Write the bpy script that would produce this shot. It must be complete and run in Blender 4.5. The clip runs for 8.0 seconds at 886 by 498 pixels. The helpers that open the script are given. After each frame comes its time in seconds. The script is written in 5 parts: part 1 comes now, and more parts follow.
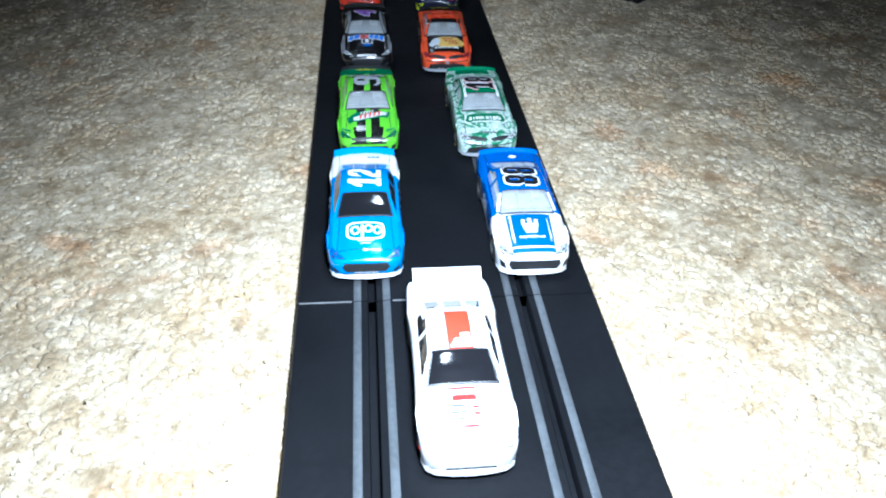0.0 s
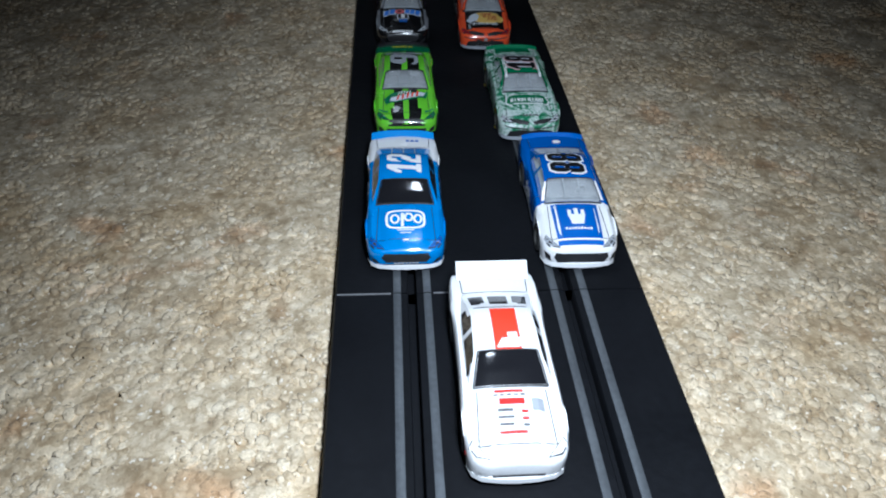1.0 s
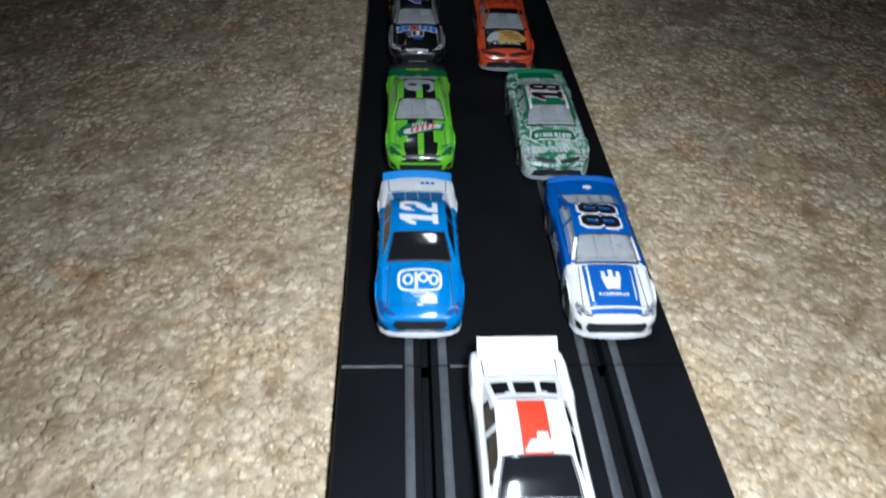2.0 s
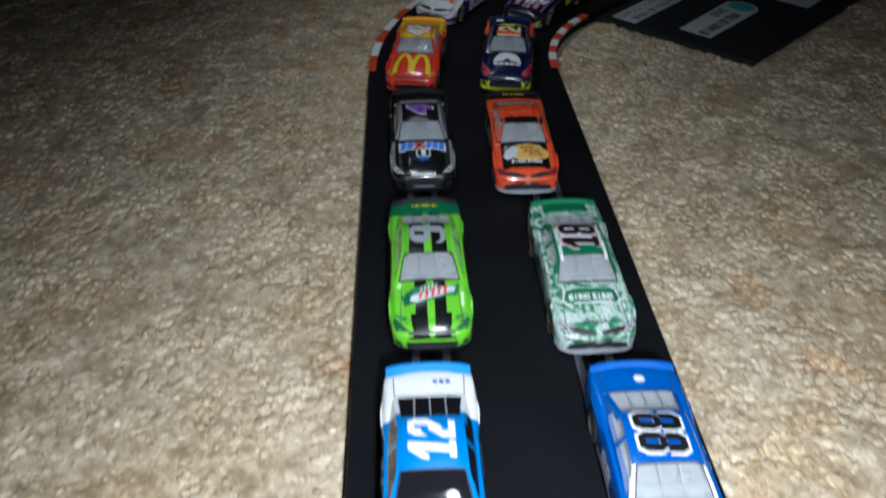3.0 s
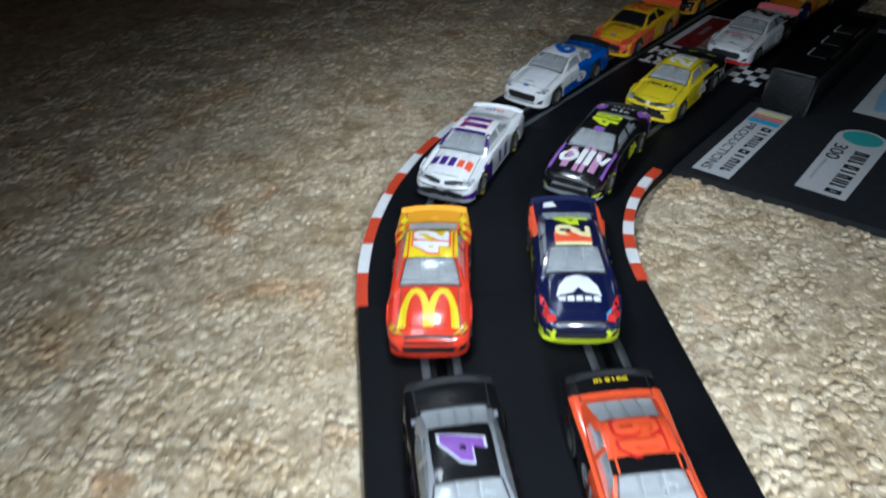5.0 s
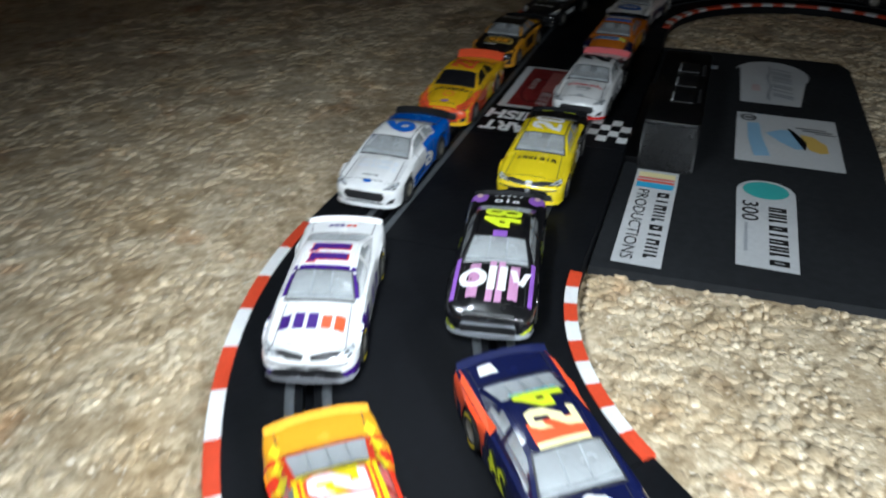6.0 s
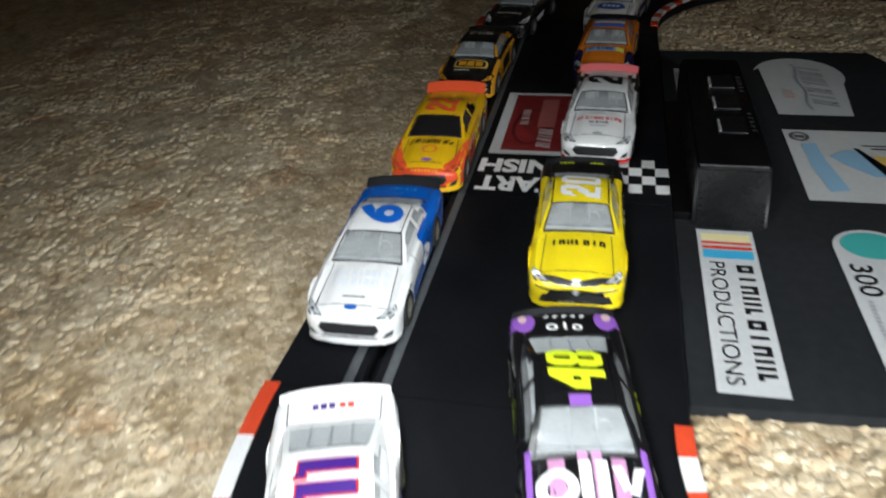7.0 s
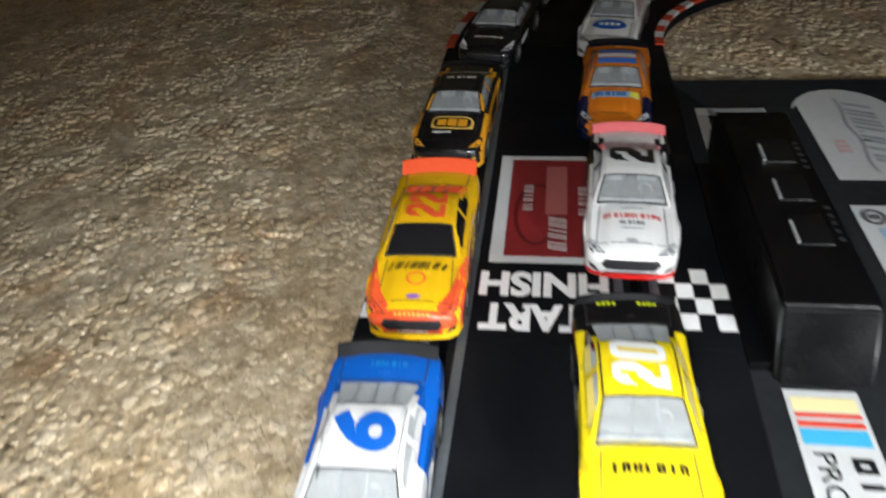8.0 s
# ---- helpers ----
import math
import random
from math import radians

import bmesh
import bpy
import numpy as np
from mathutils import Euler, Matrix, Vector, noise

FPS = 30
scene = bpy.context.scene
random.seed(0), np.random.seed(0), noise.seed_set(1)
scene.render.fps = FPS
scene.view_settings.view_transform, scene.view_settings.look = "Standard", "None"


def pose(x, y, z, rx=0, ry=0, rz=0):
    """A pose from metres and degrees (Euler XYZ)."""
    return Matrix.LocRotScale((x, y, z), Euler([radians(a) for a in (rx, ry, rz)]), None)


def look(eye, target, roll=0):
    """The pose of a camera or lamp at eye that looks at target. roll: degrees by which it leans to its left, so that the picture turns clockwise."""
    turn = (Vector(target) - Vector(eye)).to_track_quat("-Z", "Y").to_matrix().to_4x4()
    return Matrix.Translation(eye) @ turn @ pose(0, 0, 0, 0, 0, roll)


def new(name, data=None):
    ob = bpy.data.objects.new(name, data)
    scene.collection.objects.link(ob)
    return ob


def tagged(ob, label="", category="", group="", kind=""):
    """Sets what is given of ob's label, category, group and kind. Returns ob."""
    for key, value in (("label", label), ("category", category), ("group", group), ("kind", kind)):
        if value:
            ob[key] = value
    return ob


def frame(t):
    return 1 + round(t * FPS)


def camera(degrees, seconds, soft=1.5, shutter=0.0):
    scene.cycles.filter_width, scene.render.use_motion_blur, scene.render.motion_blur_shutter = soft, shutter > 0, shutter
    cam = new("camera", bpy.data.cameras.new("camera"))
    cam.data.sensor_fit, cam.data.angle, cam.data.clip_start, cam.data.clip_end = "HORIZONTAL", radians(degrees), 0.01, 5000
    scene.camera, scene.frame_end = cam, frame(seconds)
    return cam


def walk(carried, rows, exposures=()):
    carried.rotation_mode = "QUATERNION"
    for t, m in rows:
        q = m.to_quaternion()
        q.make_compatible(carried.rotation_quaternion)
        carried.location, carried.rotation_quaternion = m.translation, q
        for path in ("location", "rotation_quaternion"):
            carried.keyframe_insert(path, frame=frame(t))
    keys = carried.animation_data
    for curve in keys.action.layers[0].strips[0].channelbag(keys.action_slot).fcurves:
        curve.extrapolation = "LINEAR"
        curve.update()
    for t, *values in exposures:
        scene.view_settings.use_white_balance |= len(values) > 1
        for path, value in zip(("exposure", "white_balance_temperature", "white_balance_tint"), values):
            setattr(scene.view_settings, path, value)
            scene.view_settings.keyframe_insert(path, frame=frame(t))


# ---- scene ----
LENS = 61.01
PATH = [
    (0, (-0.02752, -0.21706, 0.18715), (0.06326, 0.57846, -0.41193), 2.11),
    (0.5, (-0.03109, -0.21358, 0.18924), (0.04348, 0.57390, -0.42257), 1.88),
    (1, (-0.03469, -0.20325, 0.18642), (0.02789, 0.57022, -0.44431), 1.84),
    (2.3, (-0.04115, -0.13664, 0.18690), (0.02239, 0.62678, -0.45587), 3.43),
    (2.5, (-0.04640, -0.11600, 0.18320), (0.03000, 0.65150, -0.45280), 4.20),
    (2.7, (-0.03310, -0.10043, 0.18819), (0.01057, 0.67461, -0.44222), 1.26),
    (2.9, (-0.03440, -0.08690, 0.19460), (0.00740, 0.67350, -0.45350), 0.60),
    (3, (-0.03509, -0.08010, 0.19784), (0.00723, 0.70131, -0.42473), 0.25),
    (3.5, (-0.03912, -0.03238, 0.20293), (0.00360, 0.72519, -0.44843), 0.39),
    (4, (-0.04286, 0.02194, 0.19492), (0.01722, 0.78105, -0.45326), 0.42),
    (4.5, (-0.04489, 0.07209, 0.18906), (0.00691, 0.85947, -0.42523), -0.54),
    (5.8, (-0.05382, 0.21138, 0.16493), (0.22683, 0.99876, -0.38396), -2.60),
    (6, (-0.05797, 0.24168, 0.15420), (0.32963, 0.99661, -0.37482), -0.19),
    (6.5, (-0.04606, 0.30098, 0.14228), (0.41970, 1.00276, -0.39677), -1.96),
    (7, (-0.02902, 0.34343, 0.14285), (0.42618, 1.05247, -0.39572), -3.83),
    (7.3, (-0.01905, 0.37001, 0.14181), (0.49522, 0.99522, -0.44525), -2.23),
    (7.5, (-0.00882, 0.38682, 0.14600), (0.50598, 1.02469, -0.42680), -3.22),
    (8, (0.01968, 0.42949, 0.15483), (0.49832, 1.07746, -0.43766), -4.73),
]
# seconds, stops, kelvin, tint
EXPOSURES = [(0.0, 1.85, 5150, 9), (0.3, 1.1, 5250, 11), (0.5, 0.86, 5300, 12), (1.0, 0.5, 5500, 12), (2.3, 0.75, 5850, 12), (3.0, 1.32, 5800, 13), (3.5, 1.80, 5750, 15), (4.0, 2.46, 5550, 17),
             (4.5, 2.82, 5520, 12), (5.8, 3.80, 5850, 9), (6.3, 4.10, 6050, 10), (7.0, 4.46, 6400, 11), (7.5, 4.84, 6600, 13), (8.0, 5.48, 6500, 13)]
cam = camera(LENS, 8.0, soft=2.0, shutter=0.5)
walk(cam, [(t, look(eye, target, roll)) for t, eye, target, roll in PATH], EXPOSURES)

# ---- light: still spots added along the camera's way, standing in for the one small lamp carried beside it, in an otherwise unlit room ----
world = bpy.data.worlds.new("night_room")
world.use_nodes = True
world.node_tree.nodes["Background"].inputs[0].default_value = (0.5, 0.45, 0.4, 1)
world.node_tree.nodes["Background"].inputs[1].default_value = 0.0005
scene.world = world
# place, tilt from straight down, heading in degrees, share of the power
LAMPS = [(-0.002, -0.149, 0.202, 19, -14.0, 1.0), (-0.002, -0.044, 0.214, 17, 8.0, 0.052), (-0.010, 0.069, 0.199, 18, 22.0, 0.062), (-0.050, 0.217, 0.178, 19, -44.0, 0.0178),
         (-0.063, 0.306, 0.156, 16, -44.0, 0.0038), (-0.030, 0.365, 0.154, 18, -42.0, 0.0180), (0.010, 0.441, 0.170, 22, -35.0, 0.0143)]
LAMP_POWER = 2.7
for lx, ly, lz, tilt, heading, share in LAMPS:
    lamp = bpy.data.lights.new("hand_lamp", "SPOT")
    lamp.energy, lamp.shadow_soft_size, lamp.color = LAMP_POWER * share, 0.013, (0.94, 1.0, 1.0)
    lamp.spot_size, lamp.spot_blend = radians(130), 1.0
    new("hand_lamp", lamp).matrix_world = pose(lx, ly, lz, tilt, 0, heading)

# ---- materials ----
MATS = {}


def mat(name, color, rough=0.5, metal=0.0, coat=0.0, vary=0.08, scale=60.0, bump=0.0, alpha=1.0, spec=0.5):
    """A principled surface with colour variation at two scales and fine relief."""
    if name in MATS:
        return MATS[name]
    m = bpy.data.materials.new(name)
    m.use_nodes = True
    nt = m.node_tree
    b = nt.nodes["Principled BSDF"]
    tc = nt.nodes.new("ShaderNodeTexCoord")
    n1, n2 = nt.nodes.new("ShaderNodeTexNoise"), nt.nodes.new("ShaderNodeTexNoise")
    n1.inputs["Scale"].default_value, n2.inputs["Scale"].default_value = scale, scale * 14
    n1.inputs["Detail"].default_value = 4
    for n in (n1, n2):
        nt.links.new(tc.outputs["Object"], n.inputs["Vector"])
    add = nt.nodes.new("ShaderNodeMath")
    add.operation = "ADD"
    nt.links.new(n1.outputs[0], add.inputs[0]), nt.links.new(n2.outputs[0], add.inputs[1])
    ramp = nt.nodes.new("ShaderNodeMapRange")
    ramp.inputs[1].default_value, ramp.inputs[2].default_value = 0.6, 1.4
    ramp.inputs[3].default_value, ramp.inputs[4].default_value = 1 - vary, 1 + vary
    nt.links.new(add.outputs[0], ramp.inputs[0])
    mul = nt.nodes.new("ShaderNodeVectorMath")
    mul.operation = "MULTIPLY"
    mul.inputs[0].default_value = color[:3]
    nt.links.new(ramp.outputs[0], mul.inputs[1])
    nt.links.new(mul.outputs[0], b.inputs["Base Color"])
    rr = nt.nodes.new("ShaderNodeMapRange")
    rr.inputs[1].default_value, rr.inputs[2].default_value = 0.3, 0.7
    rr.inputs[3].default_value, rr.inputs[4].default_value = rough * 0.8, min(1, rough * 1.2)
    nt.links.new(n1.outputs[0], rr.inputs[0]), nt.links.new(rr.outputs[0], b.inputs["Roughness"])
    b.inputs["Metallic"].default_value, b.inputs["Coat Weight"].default_value = metal, coat
    b.inputs["Coat Roughness"].default_value, b.inputs["Alpha"].default_value = 0.045, alpha
    b.inputs["Specular IOR Level"].default_value = spec
    if bump:
        bp = nt.nodes.new("ShaderNodeBump")
        bp.inputs["Strength"].default_value, bp.inputs["Distance"].default_value = bump, 0.0004
        nt.links.new(n2.outputs[0], bp.inputs["Height"]), nt.links.new(bp.outputs[0], b.inputs["Normal"])
    MATS[name] = m
    return m


def camo_paint():
    """Soft mottled patches of white, grey and greens."""
    m = mat("enamel_camo", (0.6, 0.6, 0.6), rough=0.35, coat=0.5)
    nt = m.node_tree
    b = nt.nodes["Principled BSDF"]
    tc, no, rp = (nt.nodes.new(k) for k in ("ShaderNodeTexCoord", "ShaderNodeTexNoise", "ShaderNodeValToRGB"))
    no.inputs["Scale"].default_value, no.inputs["Detail"].default_value, no.inputs["Distortion"].default_value = 150, 3, 1.8
    nt.links.new(tc.outputs["Object"], no.inputs["Vector"]), nt.links.new(no.outputs[0], rp.inputs[0])
    e = rp.color_ramp.elements
    e[0].position, e[0].color = 0.38, (0.008, 0.17, 0.07, 1)
    e[1].position, e[1].color = 0.45, (0.14, 0.34, 0.22, 1)
    for p, c in ((0.49, (0.46, 0.57, 0.51, 1)), (0.55, (0.64, 0.69, 0.67, 1)), (0.60, (0.16, 0.36, 0.25, 1)), (0.68, (0.66, 0.70, 0.68, 1))):
        e.new(p).color = c
    nt.links.new(rp.outputs[0], b.inputs["Base Color"])
    return m


def paint(name, color):
    if name == "camo":
        return camo_paint()
    return mat("enamel_" + name, color, rough=0.24, coat=1.0, vary=0.07, scale=110, spec=0.5)


def ink(name, color):
    return mat("print_" + name, color, rough=0.45, coat=0.2, vary=0.05, scale=120)


C = dict(white=(0.8, 0.8, 0.8), black=(0.006, 0.006, 0.007), blue=(0.004, 0.11, 0.52), sky=(0.006, 0.20, 0.56), royal=(0.004, 0.10, 0.42),
         navy=(0.006, 0.009, 0.05), coral=(0.80, 0.17, 0.18), green=(0.17, 0.60, 0.03), pine=(0.008, 0.16, 0.065), silver=(0.25, 0.26, 0.28), orange=(0.85, 0.10, 0.03), tangerine=(0.80, 0.22, 0.015), azure=(0.05, 0.22, 0.75), rosy=(0.62, 0.42, 0.42), brick=(0.22, 0.018, 0.020), butter=(0.85, 0.75, 0.40), citron=(0.82, 0.78, 0.10), slate=(0.11, 0.11, 0.115),
         red=(0.60, 0.02, 0.015), scarlet=(0.75, 0.05, 0.02), yellow=(0.85, 0.66, 0.012), sun=(0.86, 0.50, 0.008), amber=(0.85, 0.38, 0.02), lime=(0.68, 0.80, 0.02), purple=(0.05, 0.012, 0.19),
         violet=(0.24, 0.09, 0.42), mauve=(0.50, 0.24, 0.42), ice=(0.30, 0.52, 0.72), pink=(0.80, 0.32, 0.48), gold=(0.75, 0.50, 0.12), maroon=(0.36, 0.012, 0.025), grey=(0.33, 0.35, 0.38),
         cyan=(0.05, 0.42, 0.70), teal=(0.06, 0.42, 0.40), pale=(0.62, 0.66, 0.72), cream=(0.72, 0.66, 0.52), camo=(0.5, 0.5, 0.5))
TYRE = mat("tyre_rubber", (0.015, 0.015, 0.015), rough=0.75, bump=0.3)
RIM = mat("rim_metal", (0.45, 0.43, 0.38), rough=0.35, metal=0.8)
GLASS = mat("clear_plastic", (0.75, 0.78, 0.8), rough=0.10, alpha=0.26, vary=0.12, scale=140)
DARK_GLASS = mat("smoked_plastic", (0.01, 0.01, 0.012), rough=0.10, coat=0.6)
INTERIOR = mat("grey_plastic", (0.30, 0.32, 0.33), rough=0.55, vary=0.35, scale=170, bump=0.2)
GRILLE = mat("grille_plastic", (0.02, 0.02, 0.022), rough=0.45, bump=0.4)
LENS_CLEAR = mat("headlight_plastic", (0.48, 0.50, 0.52), rough=0.15, coat=0.5)
TRACK = mat("track_plastic", (0.0045, 0.005, 0.0065), rough=0.6, vary=0.3, scale=25, bump=0.3, spec=0.15)
RAIL = mat("rail_metal", (0.125, 0.135, 0.145), rough=0.5, metal=0.55, vary=0.25, scale=40)
KERB_RED = mat("kerb_red", (0.62, 0.06, 0.02), rough=0.5, vary=0.15)
KERB_WHITE = mat("kerb_white", (0.75, 0.75, 0.75), rough=0.5, vary=0.1)
CARD = mat("charcoal_card", (0.0165, 0.0178, 0.020), spec=0.15, rough=0.85, vary=0.25, scale=18, bump=0.3)
PAPER = mat("white_paper", (0.54, 0.55, 0.56), rough=0.8, vary=0.07, scale=35)
HOUSING = mat("housing_plastic", (0.0025, 0.0025, 0.003), rough=0.34, vary=0.2, bump=0.12, spec=0.35)
WALL = mat("wall_paint", (0.5, 0.47, 0.42), rough=0.9, vary=0.06, scale=3, bump=0.2)


def carpet_material(tufted=False):
    """Beige plush: tufts of slightly different wool, gap shade and fibre glints put into the colour, a few shiny
    fibres.
    """
    m = bpy.data.materials.new("beige_tufts" if tufted else "beige_carpet")
    m.use_nodes = True
    nt = m.node_tree
    b = nt.nodes["Principled BSDF"]
    tc = nt.nodes.new("ShaderNodeTexCoord")

    def noise(scale, detail):
        n = nt.nodes.new("ShaderNodeTexNoise")
        n.inputs["Scale"].default_value, n.inputs["Detail"].default_value = scale, detail
        nt.links.new(tc.outputs["Object"], n.inputs["Vector"])
        return n.outputs

    def ramp(source, stops):
        r = nt.nodes.new("ShaderNodeValToRGB")
        r.color_ramp.elements[0].position, r.color_ramp.elements[0].color = stops[0]
        r.color_ramp.elements[1].position, r.color_ramp.elements[1].color = stops[-1]
        for p, c in stops[1:-1]:
            r.color_ramp.elements.new(p).color = c
        nt.links.new(source, r.inputs[0])
        return r.outputs[0]

    def mixed(kind, fac, a, b_):
        m_ = nt.nodes.new("ShaderNodeMix")
        m_.data_type, m_.blend_type = "RGBA", kind
        if isinstance(fac, float):
            m_.inputs[0].default_value = fac
        else:
            nt.links.new(fac, m_.inputs[0])
        nt.links.new(a, m_.inputs[6])
        if isinstance(b_, tuple):
            m_.inputs[7].default_value = b_
        else:
            nt.links.new(b_, m_.inputs[7])
        return m_.outputs[2]

    # wandering coordinates make the tufts uneven
    bend_ = nt.nodes.new("ShaderNodeVectorMath")
    bend_.operation = "MULTIPLY_ADD"
    nt.links.new(noise(190, 3)[1], bend_.inputs[0])
    bend_.inputs[1].default_value = (0.0065, 0.0065, 0.0065)
    nt.links.new(tc.outputs["Object"], bend_.inputs[2])

    def cells(scale):
        v = nt.nodes.new("ShaderNodeTexVoronoi")
        v.inputs["Scale"].default_value = scale
        nt.links.new(bend_.outputs[0], v.inputs["Vector"])
        return v.outputs

    big, fine = noise(24, 4)[0], noise(800, 3)[0]
    tuft, yarn = cells(250), cells(560)
    one = nt.nodes.new("ShaderNodeSeparateColor")
    nt.links.new(tuft["Color"], one.inputs[0])
    two = nt.nodes.new("ShaderNodeSeparateColor")
    nt.links.new(yarn["Color"], two.inputs[0])
    pick = one.outputs[0]
    if tufted:
        pick = nt.nodes.new("ShaderNodeNewGeometry").outputs["Random Per Island"]
    col = ramp(pick, [(0.0, (0.47, 0.38, 0.25, 1)), (0.25, (0.53, 0.435, 0.30, 1)), (0.6, (0.59, 0.49, 0.345, 1)), (1.0, (0.68, 0.585, 0.43, 1))])
    col = mixed("MULTIPLY", 1.0, col, ramp(two.outputs[1], [(0.0, (0.79, 0.76, 0.71, 1)), (0.35, (0.95, 0.94, 0.92, 1)), (0.75, (1.02, 1.02, 1.02, 1)), (1.0, (1.16, 1.16, 1.16, 1))]))
    # shade between tufts, put into the colour towards the cell edges
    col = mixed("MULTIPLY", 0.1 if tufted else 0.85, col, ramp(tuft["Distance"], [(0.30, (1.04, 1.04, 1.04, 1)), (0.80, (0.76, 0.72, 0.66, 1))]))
    col = mixed("MULTIPLY", ramp(big, [(0.46, (0, 0, 0, 1)), (0.68, (0.8, 0.8, 0.8, 1))]), col, (0.88, 0.79, 0.66, 1))
    three = nt.nodes.new("ShaderNodeSeparateColor")
    nt.links.new(cells(1050)["Color"], three.inputs[0])
    col = mixed("MULTIPLY", 0.9, col, ramp(noise(85, 3)[0], [(0.32, (0.70, 0.66, 0.60, 1)), (0.45, (0.92, 0.90, 0.88, 1)), (0.52, (1.0, 1.0, 1.0, 1)), (0.66, (1.14, 1.14, 1.15, 1))]))
    col = mixed("MULTIPLY", ramp(noise(31, 3)[0], [(0.60, (0, 0, 0, 1)), (0.72, (0.85, 0.85, 0.85, 1))]), col, (0.90, 0.70, 0.56, 1))
    if tufted:
        col = mixed("MULTIPLY", 0.5, col, ramp(noise(1500, 3)[0], [(0.36, (0.72, 0.70, 0.67, 1)), (0.5, (1.0, 1.0, 1.0, 1)), (0.66, (1.16, 1.16, 1.16, 1))]))
    # glints of single fibres, painted as small cream specks
    fibre_glint = ramp(three.outputs[2], [(0.965, (0, 0, 0, 1)), (0.985, (0.6, 0.6, 0.6, 1))])
    col = mixed("MIX", fibre_glint, col, (0.90, 0.83, 0.70, 1))
    col = mixed("MIX", ramp(three.outputs[0], [(0.975, (0, 0, 0, 1)), (0.985, (0.55, 0.55, 0.55, 1))]), col, (0.20, 0.15, 0.10, 1))
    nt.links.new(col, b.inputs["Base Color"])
    nt.links.new(ramp(fine, [(0.62, (0.8, 0.8, 0.8, 1)), (0.68, (0.22, 0.22, 0.22, 1))]), b.inputs["Roughness"])
    b.inputs["Specular IOR Level"].default_value, b.inputs["Sheen Weight"].default_value = 0.3, 0.05
    bp = nt.nodes.new("ShaderNodeBump")
    bp.inputs["Strength"].default_value, bp.inputs["Distance"].default_value = 0.3 if tufted else 0.45, 0.0010
    nt.links.new(fine, bp.inputs["Height"]), nt.links.new(bp.outputs[0], b.inputs["Normal"])
    return m


CARPET = carpet_material()
TUFTS = carpet_material(True)

# ---- helpers of this scene ----


def bm_object(name, bm, mats, parent=None, label="", smooth=True):
    me = bpy.data.meshes.new(name)
    bmesh.ops.recalc_face_normals(bm, faces=bm.faces)
    bm.to_mesh(me)
    bm.free()
    for m in mats if isinstance(mats, (list, tuple)) else [mats]:
        me.materials.append(m)
    if smooth:
        me.shade_smooth()
        me.set_sharp_from_angle(angle=radians(38))
    ob = new(name, me)
    if parent:
        ob.parent = parent
    if label:
        ob["label"] = label
    return ob


def part(name, bm, material, parent, label="", smooth=True):
    return bm_object(name, bm, material, parent, label, smooth)


def box_bm(x0, x1, y0, y1, z0, z1, bevel=0.0):
    bm = bmesh.new()
    bmesh.ops.create_cube(bm, size=1, matrix=Matrix.LocRotScale(((x0 + x1) / 2, (y0 + y1) / 2, (z0 + z1) / 2), None, (x1 - x0, y1 - y0, z1 - z0)))
    if bevel:
        bmesh.ops.bevel(bm, geom=bm.edges[:], offset=bevel, segments=2, affect="EDGES", profile=0.6)
    return bm


def thing(name, m, label, category, group=""):
    ob = new(name)
    ob.empty_display_size = 0.01
    ob.matrix_world = m
    return tagged(ob, label, category, group)


def lerp(x, table):
    return float(np.interp(x, [a for a, _ in table], [b for _, b in table]))


# flat shapes in plan, as lists of (x, y) outlines
def rect(cx, cy, w, h, slant=0.0):
    return [[(cx - w / 2 - slant, cy - h / 2), (cx + w / 2 - slant, cy - h / 2), (cx + w / 2 + slant, cy + h / 2), (cx - w / 2 + slant, cy + h / 2)]]


def ellipse(cx, cy, rx, ry, n=28):
    return [[(cx + rx * math.cos(2 * math.pi * i / n), cy + ry * math.sin(2 * math.pi * i / n)) for i in range(n)]]


def ring(cx, cy, rx, ry, w, n=32, square=1.0):
    """A band round a centre, as quads; square below 1 makes it boxy."""
    def at(i, r):
        a = 2 * math.pi * i / n
        c, s = math.cos(a), math.sin(a)
        return (cx + (rx - r) * math.copysign(abs(c) ** square, c), cy + (ry - r) * math.copysign(abs(s) ** square, s))
    return [[at(i, 0), at(i + 1, 0), at(i + 1, w), at(i, w)] for i in range(n)]


def bars(cx, cy, w, h, n, slant=0.0, fill=0.7):
    out, step = [], w / n
    if n >= 6 and h >= 0.0016:
        w_, t_ = step * 0.76, min(step * 0.32, h * 0.30)
        for i in range(n):
            x_, k = cx - w / 2 + step * (i + 0.5), (i * 7 + n) % 5
            left, right = rect(x_ - w_ / 2 + t_ / 2, cy, t_, h, slant), rect(x_ + w_ / 2 - t_ / 2, cy, t_, h, slant)
            up, low = rect(x_, cy + h / 2 - t_ / 2, w_ - 2 * t_, t_), rect(x_, cy - h / 2 + t_ / 2, w_ - 2 * t_, t_)
            out += left + right + up + low if k == 0 else left + right if k == 1 else rect(x_, cy, t_, h, slant) if k == 2 else left + low if k == 3 else left + right + up
        return out
    for i in range(n):
        out += rect(cx - w / 2 + step * (i + 0.5), cy, step * fill, h * (1.0 if i % 3 else 0.85), slant)
    return out


def turned(shapes, cx, cy, deg):
    c, s = math.cos(radians(deg)), math.sin(radians(deg))
    return [[(cx + x * c - y * s, cy + x * s + y * c) for x, y in p] for p in shapes]


def shapes_bm(shapes):
    bm = bmesh.new()
    for outline in shapes:
        bm.faces.new([bm.verts.new((x, y, 0)) for x, y in outline])
    bmesh.ops.remove_doubles(bm, verts=bm.verts[:], dist=1e-7)
    bmesh.ops.triangulate(bm, faces=bm.faces[:])
    return bm


